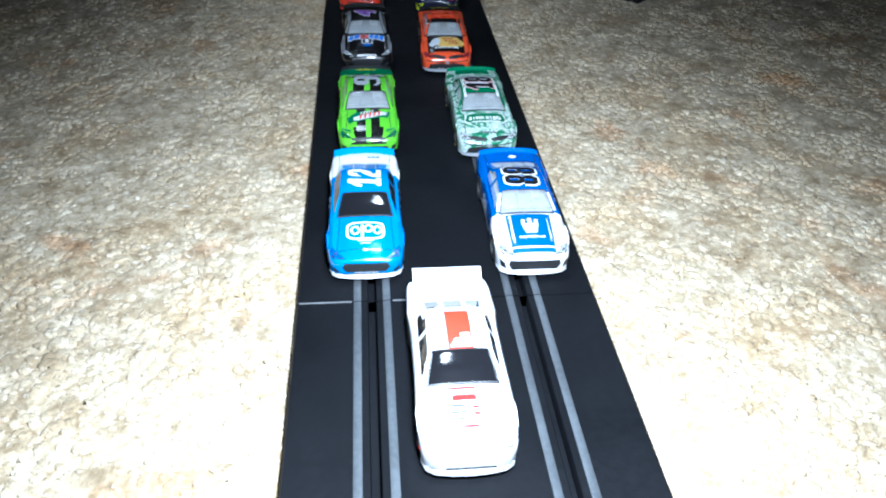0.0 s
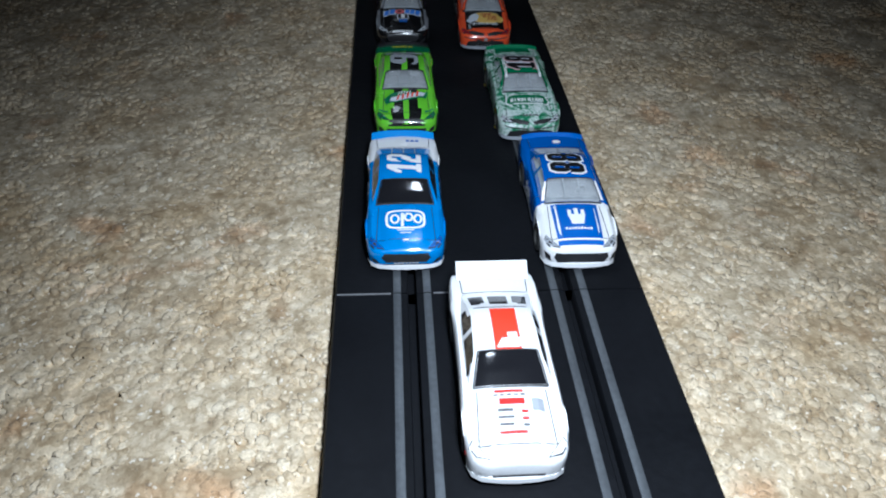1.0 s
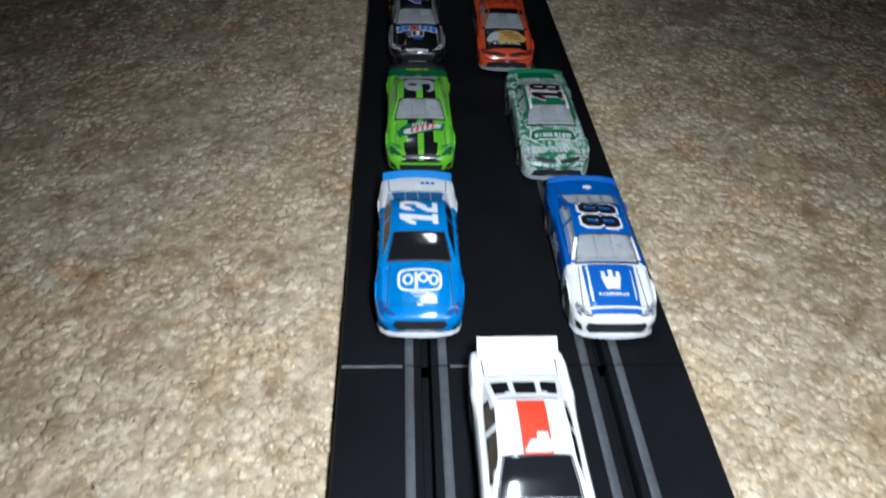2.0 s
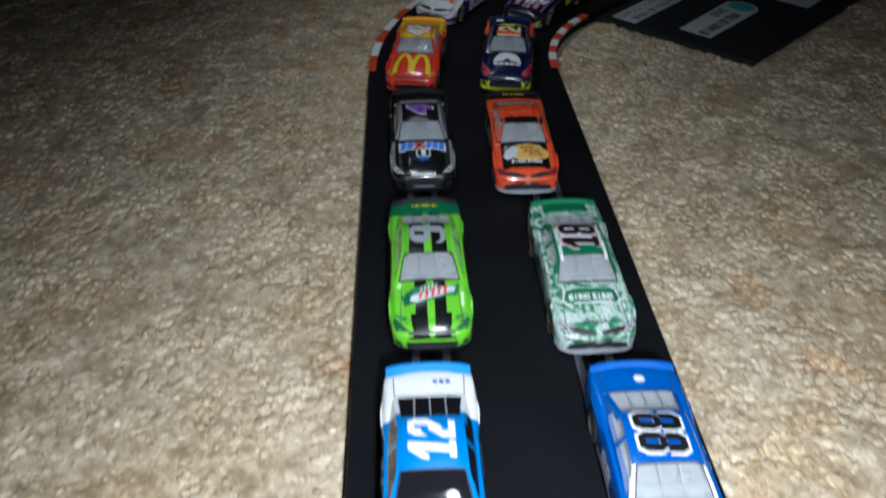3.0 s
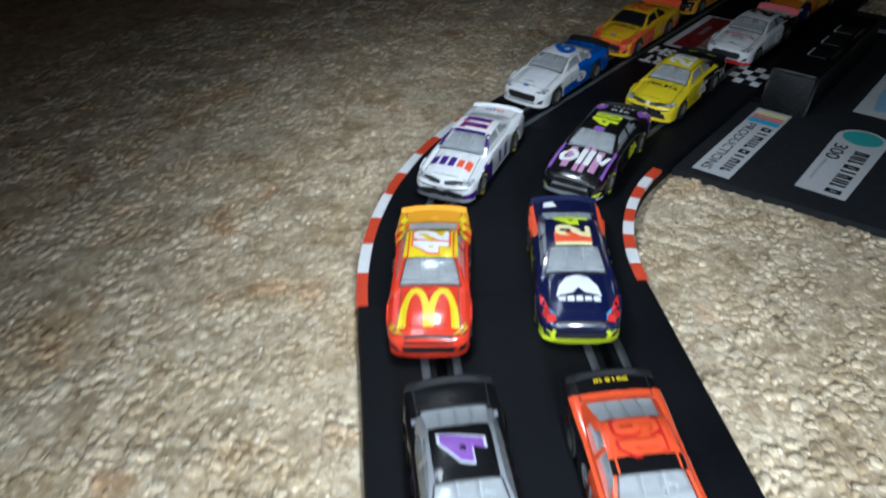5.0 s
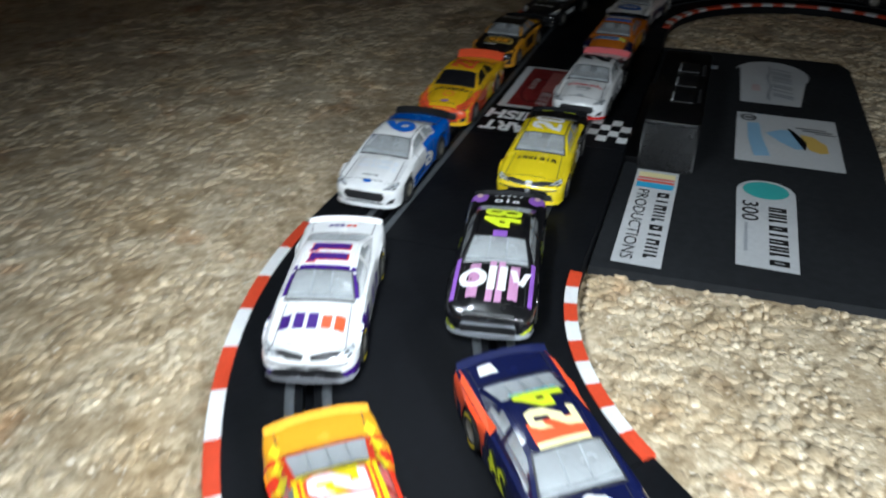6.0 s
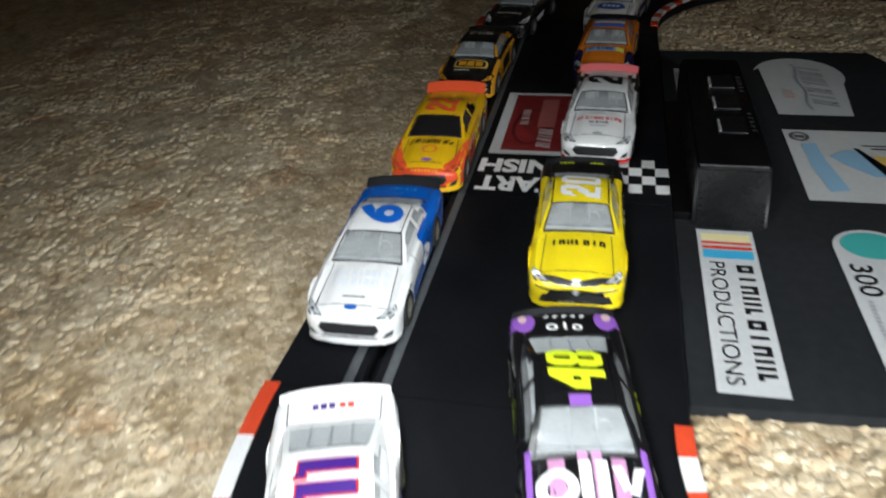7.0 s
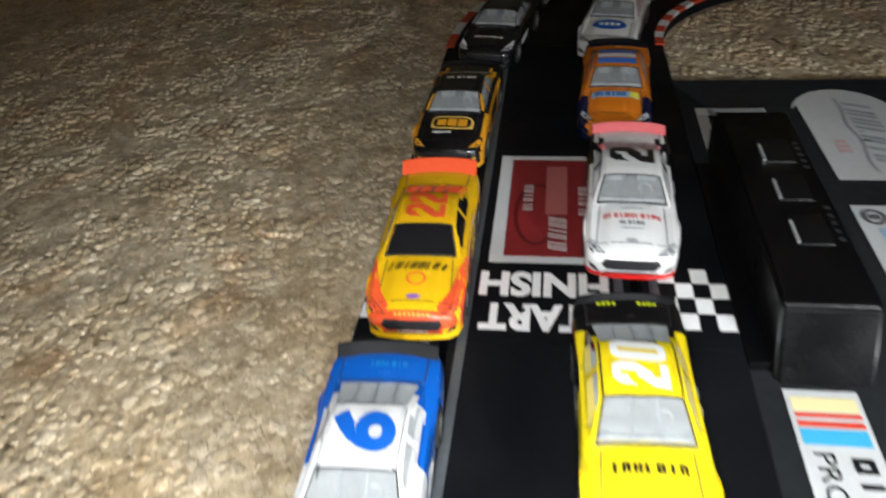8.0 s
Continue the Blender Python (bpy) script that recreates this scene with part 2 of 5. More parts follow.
def text_bm(text, length, height, bold=0.0, lean=0.0):
    """Letters in the built-in font, centred, scaled to a length and height."""
    cu = bpy.data.curves.new("letters", "FONT")
    cu.body, cu.offset, cu.resolution_u, cu.shear = text, bold, 4, lean
    ob = new("letters", cu)
    dg = bpy.context.evaluated_depsgraph_get()
    me = ob.evaluated_get(dg).to_mesh()
    bm = bmesh.new()
    bm.from_mesh(me)
    bpy.data.objects.remove(ob)
    bpy.data.curves.remove(cu)
    xs, ys = [v.co.x for v in bm.verts], [v.co.y for v in bm.verts]
    mx, my = (max(xs) + min(xs)) / 2, (max(ys) + min(ys)) / 2
    for v in bm.verts:
        v.co.x = (v.co.x - mx) * length / (max(xs) - min(xs))
        v.co.y = (v.co.y - my) * height / (max(ys) - min(ys))
    bmesh.ops.triangulate(bm, faces=bm.faces[:])
    return bm


# heavy racing numerals on a 5 x 7 grid; a, b, c, d are cells with the top left, top right, bottom left or bottom right corner cut
DIGITS = {"0": "a###b ##.## ##.## ##.## ##.## ##.## c###d", "1": ".a##. a###. #d##. ..##. ..##. ..##. .####", "2": "a###b ##.## d..## .a##d a##d. ##... #####",
          "4": "..a## .a### a#### ##.## ##### ...## ...##", "6": "a###b ##..d ##... ####b ##.## ##.## c###d", "8": "a###b ##.## ##.## c###d ##.## ##.## c###d",
          "9": "a###b ##.## ##.## c#### ...## b..## c###d"}


def block_number(text, length, height, grow=0.0, lean=0.0):
    """Block numerals, centred; grow thickens every digit about its own middle for a border."""
    bm = bmesh.new()
    n = len(text)
    step = length / n
    wide = step * (0.88 if n > 1 else 1.0)
    for k, ch in enumerate(text):
        mid = (k - (n - 1) / 2) * step
        for j, row in enumerate(DIGITS[ch].split()):
            for i, cell in enumerate(row):
                if cell == ".":
                    continue
                lo, hi, top, low = i / 5 - 0.5, (i + 1) / 5 - 0.5, 0.5 - j / 7, 0.5 - (j + 1) / 7
                corner = {"c": (lo, low), "d": (hi, low), "b": (hi, top), "a": (lo, top)}
                pts = [p for p in ((lo, low), (hi, low), (hi, top), (lo, top)) if corner.get(cell) != p]
                bm.faces.new([bm.verts.new((mid + u * (wide + grow) + lean * v * height, v * (height + grow), 0)) for u, v in pts])
    bmesh.ops.remove_doubles(bm, verts=bm.verts[:], dist=1e-6)
    bmesh.ops.triangulate(bm, faces=bm.faces[:])
    return bm


def place_bm(bm, cx, cy, deg=0.0):
    bmesh.ops.transform(bm, matrix=pose(cx, cy, 0, 0, 0, deg), verts=bm.verts[:])
    return bm


def drape(bm, tree, axis, lift, cut=0.0025):
    """Lays a flat mesh on the surface below it (axis z), or beside it (axis x: +1 or -1 side)."""
    for _ in range(3):
        long = [e for e in bm.edges if e.calc_length() > cut]
        if not long:
            break
        bmesh.ops.subdivide_edges(bm, edges=long, cuts=1)
        bmesh.ops.triangulate(bm, faces=bm.faces[:])
    lost = []
    for v in bm.verts:
        if axis == 0:
            hit, normal, _, _ = tree.ray_cast(Vector((v.co.x, v.co.y, 0.1)), Vector((0, 0, -1)))
            up = Vector((0, 0, 1))
        elif axis == 2:
            hit, normal, _, _ = tree.ray_cast(Vector((v.co.x, -0.1, v.co.y)), Vector((0, 1, 0)))
            up = Vector((0, -1, 0))
        else:
            hit, normal, _, _ = tree.ray_cast(Vector((axis * 0.1, v.co.x, v.co.y)), Vector((-axis, 0, 0)))
            up = Vector((axis, 0, 0))
        if hit is None:
            lost.append(v)
        else:
            v.co = hit + up * lift
    if lost:
        bmesh.ops.delete(bm, geom=lost, context="VERTS")
    return bm


# ---- the toy cars: nose towards -y, tyres on z = 0 ----
from mathutils.bvhtree import BVHTree

HALF_WIDTH = [(-0.0390, 0.0090), (-0.0385, 0.0111), (-0.0372, 0.0130), (-0.0345, 0.0143), (-0.0290, 0.0149), (-0.0150, 0.0149), (-0.002, 0.0146),
              (0.012, 0.0146), (0.022, 0.0150), (0.032, 0.0150), (0.0370, 0.0144), (0.0385, 0.0134)]
TOP = [(-0.0390, 0.0083), (-0.0385, 0.0095), (-0.0372, 0.0104), (-0.0340, 0.0115), (-0.0280, 0.0128), (-0.0200, 0.0141), (-0.0120, 0.0149), (0.0, 0.0152),
       (0.014, 0.0153), (0.026, 0.0154), (0.034, 0.0152), (0.0375, 0.0147), (0.0385, 0.0138)]
BOTTOM = [(-0.0390, 0.0030), (-0.030, 0.0022), (0.030, 0.0026), (0.0385, 0.0042)]
AXLES = (-0.0238, 0.0212)
WHEEL_R = 0.0056
CAB_Z = [(-0.0145, 0.0148), (-0.0090, 0.0178), (-0.0040, 0.0199), (0.0, 0.0205), (0.0060, 0.0208), (0.0110, 0.0206), (0.0150, 0.0198), (0.0210, 0.0175), (0.0275, 0.0152)]
CAB_BELT = [(-0.0145, 0.0130), (-0.004, 0.0133), (0.0120, 0.0133), (0.0275, 0.0120)]
CAB_RAIL = [(-0.0145, 0.0129), (-0.0040, 0.0103), (0.0120, 0.0098), (0.0200, 0.0108), (0.0275, 0.0119)]


def body_shell(livery, boxy):
    """The lower body, lofted from nose to tail with open wheel arches; livery gives each face its paint."""
    bm = bmesh.new()
    ys = sorted(set([round(-0.0390 + 0.0775 * i / 62, 5) for i in range(63)] + [-0.0387, -0.0380, 0.0382]))
    rows = []
    for y in ys:
        w, t, b = lerp(y, HALF_WIDTH), lerp(y, TOP), lerp(y, BOTTOM)
        for a in AXLES:
            d = WHEEL_R + 0.0010
            if abs(y - a) < d:
                b = max(b, WHEEL_R + math.sqrt(d * d - (y - a) ** 2) * 0.92)
        b = min(b, t - 0.0022)
        sh = 0.0016 if not boxy else 0.0009
        flare = 0.0004 * sum(max(0, 1 - abs(y - a) / 0.009) for a in AXLES)
        dip = 0.00055 * min(1, max(0, (-0.0135 - y) / 0.004)) * min(1, max(0, (y + 0.0375) / 0.008))
        half = [(0.86 * w, b), (0.985 * w + flare, b + 0.0004), (w + flare, b + 0.45 * (t - b)), (0.995 * w + flare * 0.5, t - sh * 1.7),
                (0.955 * w, t - sh * 0.75), (0.86 * w, t - 0.0004), (0.74 * w, t - 0.00032 - dip), (0.62 * w, t - 0.0002 - dip), (0.5 * w, t + 0.00005 + 0.5 * dip), (0.38 * w, t + 0.00014 + 0.6 * dip), (0.25 * w, t + 0.0002 + 0.6 * dip), (0.09 * w, t + 0.00029 + 0.6 * dip)]
        line = [(-x, z) for x, z in half] + [(0.0, t + 0.0003 + 0.6 * dip)] + [(x, z) for x, z in reversed(half)]
        rows.append([bm.verts.new((x, y, z)) for x, z in line])
    for r0, r1 in zip(rows, rows[1:]):
        for i in range(len(r0) - 1):
            bm.faces.new((r0[i], r0[i + 1], r1[i + 1], r1[i]))
    for r in (rows[0], rows[-1]):
        bm.faces.new(r)
    for f in bm.faces:
        c = f.calc_center_median()
        inside = abs(c.x) < 0.0116 and -0.0128 < c.y < 0.0255 and c.z > 0.0140
        f.material_index = 9 if inside else livery(c.x, c.y, c.z)
    return bm


def cabin(livery, style):
    """The greenhouse. Returns meshes for the painted shell and the panes."""
    out = {k: bmesh.new() for k in ("cabin", "windshield", "rear_window", "side_window_l", "side_window_r")}
    ys = [-0.0145 + 0.0420 * i / 42 for i in range(43)]
    nx = 14

    def line(y):
        z, hb, hr = lerp(y, CAB_Z), lerp(y, CAB_BELT), lerp(y, CAB_RAIL)
        zb = lerp(y, TOP) - 0.0012
        side = [(hb, zb), (hb + (hr - hb) * 0.25, zb + (z - 0.0011 - zb) * 0.3), (hb + (hr - hb) * 0.75, zb + (z - 0.0011 - zb) * 0.8), (hr, z - 0.0009)]
        top = [(hr * (1 - 2 * i / nx), z - 0.0009 + 0.0009 * (1 - (1 - 2 * i / nx) ** 4)) for i in range(1, nx)]
        return [(-x, q) for x, q in side] + [(-x, q) for x, q in top] + [(x, q) for x, q in reversed(side)]

    for y0, y1 in zip(ys, ys[1:]):
        l0, l1, ym = line(y0), line(y1), (y0 + y1) / 2
        for i in range(len(l0) - 1):
            xm = (l0[i][0] + l0[i + 1][0]) / 2
            is_top = 3 <= i < len(l0) - 4
            key = "cabin"
            if is_top and 4 <= i < len(l0) - 5:
                if -0.0140 < ym < -0.0035:
                    key = "windshield"
                elif (0.0150 if style != "slats" else 0.0178) < ym < (0.0255 if style != "slats" else 0.0236) and not (style == "slats" and abs(abs(xm) - 0.0042) < 0.0011):
                    key = "rear_window"
            elif i in (1, len(l0) - 3) or (i in (2, len(l0) - 4) and -0.0065 < ym < 0.0125):
                if -0.0095 < ym < 0.0165 and not 0.0045 < ym < 0.0062:
                    key = "side_window_l" if xm < 0 else "side_window_r"
            bm = out[key]
            f = bm.faces.new([bm.verts.new(p) for p in ((l0[i][0], y0, l0[i][1]), (l0[i + 1][0], y0, l0[i + 1][1]), (l1[i + 1][0], y1, l1[i + 1][1]), (l1[i][0], y1, l1[i][1]))])
            f.material_index = livery(xm, ym, (l0[i][1] + l0[i + 1][1]) / 2) if key == "cabin" else 0
    for bm in out.values():
        bmesh.ops.remove_doubles(bm, verts=bm.verts[:], dist=1e-6)
    return out


def wheel_bm(r, w):
    bm = bmesh.new()
    prof = [(r * 0.62, -w / 2), (r * 0.9, -w / 2), (r, -w / 2 + 0.0005), (r, w / 2 - 0.0005), (r * 0.9, w / 2), (r * 0.62, w / 2)]
    n = 24
    rows = [[bm.verts.new((x, rr * math.cos(2 * math.pi * k / n), rr * math.sin(2 * math.pi * k / n))) for rr, x in prof] for k in range(n)]
    for k in range(n):
        a, b = rows[k], rows[(k + 1) % n]
        for i in range(len(prof)):
            bm.faces.new((a[i], a[(i + 1) % len(prof)], b[(i + 1) % len(prof)], b[i]))
    return bm


def rim_bm(r, w):
    bm = bmesh.new()
    n = 20
    for sgn in (-1, 1):
        hub = [bm.verts.new((sgn * w * 0.30, 0.25 * r * math.cos(2 * math.pi * k / n), 0.25 * r * math.sin(2 * math.pi * k / n))) for k in range(n)]
        mid = [bm.verts.new((sgn * w * (0.22 if k % 4 < 2 else 0.34), 0.7 * r * math.cos(2 * math.pi * k / n), 0.7 * r * math.sin(2 * math.pi * k / n))) for k in range(n)]
        lip = [bm.verts.new((sgn * w * 0.46, r * math.cos(2 * math.pi * k / n), r * math.sin(2 * math.pi * k / n))) for k in range(n)]
        bm.faces.new(hub)
        for a, b in ((hub, mid), (mid, lip)):
            for k in range(n):
                bm.faces.new((a[k], a[(k + 1) % n], b[(k + 1) % n], b[k]))
    return bm


TYRE_ME = RIM_ME = None


def both(shape):
    return [shape, [(-x, z) for x, z in reversed(shape)]]


CHROME = mat("silver_print", (0.55, 0.56, 0.58), rough=0.35, metal=0.4)
# printed front ends, as shapes in (x, z)
NOSES = {
    "hexagon": [([[(-0.0074, 0.0050), (0.0074, 0.0050), (0.0092, 0.0071), (0.0082, 0.0089), (-0.0082, 0.0089), (-0.0092, 0.0071)]], GRILLE, "dark six-sided grille print"),
                (both([(0.0098, 0.0042), (0.0125, 0.0045), (0.0132, 0.0066), (0.0112, 0.0060)]) + rect(0, 0.0040, 0.0170, 0.0007), GRILLE, "dark intake print"),
                (bars(0, 0.0047, 0.0095, 0.0006, 7), CHROME, "pale lettering bars")],
    "vee": [([[(-0.0112, 0.0036), (0.0112, 0.0036), (0.0100, 0.0066), (0.0036, 0.0074), (0, 0.0066), (-0.0036, 0.0074), (-0.0100, 0.0066)]], GRILLE, "wide dark lower grille print"),
            (both([(0.0004, 0.0072), (0.0120, 0.0084), (0.0125, 0.0089), (0.0004, 0.0079)]), GRILLE, "dark vee line print"), (ellipse(0, 0.0077, 0.0013, 0.0009, 14), CHROME, "small silver badge"),
            (bars(0, 0.0043, 0.0110, 0.0007, 6), CHROME, "pale lettering bars")],
    "slot": [(rect(0, 0.0081, 0.0170, 0.0009) + [[(-0.0086, 0.0038), (0.0086, 0.0038), (0.0094, 0.0064), (-0.0094, 0.0064)]], GRILLE, "dark slotted grille print"),
             (both([(0.0104, 0.0040), (0.0128, 0.0044), (0.0134, 0.0068), (0.0112, 0.0064)]), GRILLE, "dark intake print")],
    "wide": [([[(-0.0088, 0.0042), (0.0088, 0.0042), (0.0104, 0.0064), (0.0098, 0.0084), (-0.0098, 0.0084), (-0.0104, 0.0064)]], GRILLE, "wide dark grille print"),
             (both([(0.0112, 0.0044), (0.0132, 0.0050), (0.0138, 0.0078), (0.0118, 0.0072)]), GRILLE, "dark intake print")],
    "plain": [(rect(0, 0.0046, 0.0150, 0.0010), GRILLE, "thin dark slit")],
}


def strip_bm(points, thick):
    """A thin plate through a row of (lower, upper) edge points."""
    bm = bmesh.new()
    lo, hi, lo2, hi2 = [], [], [], []
    for a, b in points:
        a, b = Vector(a), Vector(b)
        lo.append(bm.verts.new(a)), hi.append(bm.verts.new(b))
        lo2.append(bm.verts.new(a + Vector((0, thick, 0)))), hi2.append(bm.verts.new(b + Vector((0, thick, 0))))
    for i in range(len(points) - 1):
        for q in ((lo[i], lo[i + 1], hi[i + 1], hi[i]), (lo2[i + 1], lo2[i], hi2[i], hi2[i + 1]), (hi[i], hi[i + 1], hi2[i + 1], hi2[i]), (lo[i + 1], lo[i], lo2[i], lo2[i + 1])):
            bm.faces.new(q)
    for q in ((lo[0], hi[0], hi2[0], lo2[0]), (lo[-1], lo2[-1], hi2[-1], hi[-1])):
        bm.faces.new(q)
    return bm


def race_car(where, label, paints, livery, spoiler, splitter="black", glass="clear", decals=(), sides=(), nose="hexagon", headlights=True,
             number=None, boxy=False, rims=None, wing=False, corners=None, blade=0.55):
    """One toy stock car. decals: (name, shapes or mesh, colour, label, lift); sides: shapes in (y, z)."""
    car = thing("toy_car", where, label, "toy car", "toy race cars on the track")
    mats = [paint(p, C[p]) for p in paints]
    mats += [mats[0]] * (9 - len(mats)) + [INTERIOR if glass == "clear" else GRILLE]
    shell = body_shell(livery, boxy)
    cab = cabin(livery, "slats" if boxy else "")
    tree_bm = shell.copy()
    me = bpy.data.meshes.new("tmp")
    for k in cab.values():
        k.to_mesh(me)
        tree_bm.from_mesh(me)
    bpy.data.meshes.remove(me)
    tree = BVHTree.FromBMesh(tree_bm)
    tree_bm.free()
    body = part("body", shell, mats, car)
    part("cabin", cab.pop("cabin"), mats, car)
    pane = GLASS if glass == "clear" else DARK_GLASS
    for k, bm in cab.items():
        part(k.replace("_l", "").replace("_r", "") if k.startswith("side") else k, bm, pane, car,
             "smoked black window" if glass != "clear" else "clear plastic window")
    # interior tub with dashboard, seat and wheel
    if glass == "clear":
        part("dashboard", box_bm(-0.0105, 0.0105, -0.0128, -0.0078, 0.0146, 0.0163, 0.0006), INTERIOR, car)
        for sx, wd in ((0.0050, 0.0062), (-0.0050, 0.0060)):
            seat = box_bm(sx - wd / 2, sx + wd / 2, 0.0000, 0.0026, 0.0146, 0.0190, 0.0008)
            part("seat", seat, INTERIOR, car)
        wh = bmesh.new()
        n, k = 16, 6
        ringv = [[wh.verts.new((0.0045 + (0.0019 + 0.0004 * math.cos(2 * math.pi * j / k)) * math.cos(2 * math.pi * i / n), -0.0068 + 0.0004 * math.sin(2 * math.pi * j / k),
                                0.0166 + (0.0019 + 0.0004 * math.cos(2 * math.pi * j / k)) * math.sin(2 * math.pi * i / n))) for j in range(k)] for i in range(n)]
        for i in range(n):
            for j in range(k):
                wh.faces.new((ringv[i][j], ringv[(i + 1) % n][j], ringv[(i + 1) % n][(j + 1) % k], ringv[i][(j + 1) % k]))
        part("steering_wheel", wh, INTERIOR, car)
    # rear spoiler
    sw = 0.0124 if wing else 0.0136
    if wing:
        pts = [((x, 0.0335, 0.0152), (x, 0.0390, 0.0186)) for x in np.linspace(-sw, sw, 7)]
    else:
        pts = [((x, 0.0362 - 0.0012 * (x / sw) ** 2, 0.0146), (x, 0.0362 + 0.0030 * blade - 0.0012 * (x / sw) ** 2, 0.0146 + 0.0030 * blade - 0.0008 * (abs(x) / sw) ** 4)) for x in np.linspace(-sw, sw, 11)]
    part("spoiler", strip_bm(pts, 0.0006), mat("blade_" + spoiler, C[spoiler], rough=0.55, spec=0.2), car, spoiler + " rear spoiler blade")
    # nose: splitter lip, grille, headlights
    lip = bmesh.new()
    edge = [(-0.0145, -0.0330), (-0.0132, -0.0372), (-0.0105, -0.0391), (-0.0055, -0.0400), (0, -0.0403), (0.0055, -0.0400), (0.0105, -0.0391), (0.0132, -0.0372), (0.0145, -0.0330)]
    lo = [lip.verts.new((x, y, 0.0022)) for x, y in edge]
    hi = [lip.verts.new((x * 0.985, y + 0.0002, 0.0038)) for x, y in edge]
    for i in range(len(edge) - 1):
        lip.faces.new((lo[i], lo[i + 1], hi[i + 1], hi[i]))
    lip.faces.new(hi), lip.faces.new(lo[::-1])
    part("splitter", lip, paint(splitter, C[splitter]), car, splitter + " front splitter lip")
    for shapes, material, lab in NOSES[nose]:
        for piece_ in ([[s] for s in shapes] if material is GRILLE else [shapes]):
            part("grille" if material is GRILLE else "nose_badge", drape(shapes_bm(piece_), tree, 2, 0.0002, 0.0018), material, body, lab, smooth=False)
    if nose == "vee":
        v = both([(0.0008, -0.0374), (0.0096, -0.0347), (0.0112, -0.0356), (0.0060, -0.0382), (0.0014, -0.0386)])
        for half_vee in v:
            part("grille", drape(shapes_bm([half_vee]), tree, 0, 0.00025, 0.0016), GRILLE, body, "dark half of the vee-shaped grille print", smooth=False)
    elif nose == "slot":
        part("grille", drape(shapes_bm(rect(0, -0.0379, 0.0165, 0.0009)), tree, 0, 0.00025, 0.0016), GRILLE, body, "dark grille slot print", smooth=False)
    # dark window surrounds and raised roof strips
    trim = [[(-0.0112, -0.0143), (0.0112, -0.0143), (0.0110, -0.0136), (-0.0110, -0.0136)], [(-0.0088, -0.0040), (0.0088, -0.0040), (0.0088, -0.0035), (-0.0088, -0.0035)]]
    trim += both([(0.0110, -0.0140), (0.0115, -0.0140), (0.0093, -0.0036), (0.0088, -0.0036)]) + rect(0, 0.0150, 0.0170, 0.0005)
    part("window_surround", drape(shapes_bm(trim), tree, 0, 0.00015, 0.0016), GRILLE, body, "thin dark window surround", smooth=False)
    if glass == "clear":
        for bx in (-0.0030, 0.0030):
            part("windshield_brace", drape(shapes_bm(rect(bx, -0.0085, 0.0005, 0.0092)), tree, 0, 0.0001, 0.0025), INTERIOR, body, "thin grey windscreen brace", smooth=False)
    seams = both([(0.0101, -0.0150), (0.0104, -0.0150), (0.0112, -0.0335), (0.0109, -0.0335)]) + [[(-0.0110, -0.0337), (0.0110, -0.0337), (0.0110, -0.0334), (-0.0110, -0.0334)]]
    part("bonnet_seam", drape(shapes_bm(seams), tree, 0, 0.00012, 0.0016), GRILLE, body, "thin dark bonnet seam", smooth=False)
    part("boot_seam", drape(shapes_bm(both([(0.0108, 0.0268), (0.0111, 0.0268), (0.0115, 0.0352), (0.0112, 0.0352)]) + rect(0, 0.0267, 0.0216, 0.0003)), tree, 0, 0.00012, 0.0016), GRILLE, body, "thin dark boot lid seam", smooth=False)
    for side in (-1, 1):
        seam = rect(-0.0085, 0.0100, 0.0003, 0.0095) + rect(0.0105, 0.0100, 0.0003, 0.0095) + rect(0.0010, 0.0050, 0.0190, 0.0003)
        part("door_seam", drape(shapes_bm(seam), tree, side, 0.00015, 0.0016), GRILLE, body, "thin dark door seam", smooth=False)
    if not boxy:
        for bx in (-0.0048, 0.0, 0.0048):
            part("rear_brace", drape(shapes_bm(rect(bx, 0.0203, 0.0005, 0.0100)), tree, 0, 0.00015, 0.0025), INTERIOR, body, "thin grey rear window brace", smooth=False)
    for sx in (-1, 1):
        rail = drape(shapes_bm(rect(sx * 0.0085, 0.0052, 0.0006, 0.0165)), tree, 0, 0.0003, 0.0025)
        ex = bmesh.ops.extrude_face_region(rail, geom=rail.faces[:])
        bmesh.ops.translate(rail, verts=[v for v in ex["geom"] if isinstance(v, bmesh.types.BMVert)], vec=(0, 0, -0.0004))
        part("roof_strip", rail, mats[0], car)
    if corners:
        for corner in both([(0.0102, 0.0036), (0.0134, 0.0042), (0.0146, 0.0062), (0.0120, 0.0052)]):
            part("bumper_corner", drape(shapes_bm([corner]), tree, 2, 0.0003, 0.0018), ink(corners, C[corners]), body, corners + " bumper corner", smooth=False)
    if headlights:
        for sx in (-1, 1):
            ho = drape(shapes_bm([[(sx * 0.0079, -0.0376), (sx * 0.0122, -0.0367), (sx * 0.0142, -0.0335), (sx * 0.0130, -0.0312), (sx * 0.0105, -0.0344)]]), tree, 0, 0.0002)
            part("headlight_surround", ho, GRILLE, body, "dark printed headlight outline", smooth=False)
            h = drape(shapes_bm([[(sx * 0.0085, -0.0372), (sx * 0.0120, -0.0362), (sx * 0.0138, -0.0335), (sx * 0.0128, -0.0318), (sx * 0.0108, -0.0345)]]), tree, 0, 0.0003)
            part("headlight", h, LENS_CLEAR if headlights is True else paint(headlights, C[headlights]), body, "small printed headlight", smooth=False)
    # wheels
    global TYRE_ME, RIM_ME
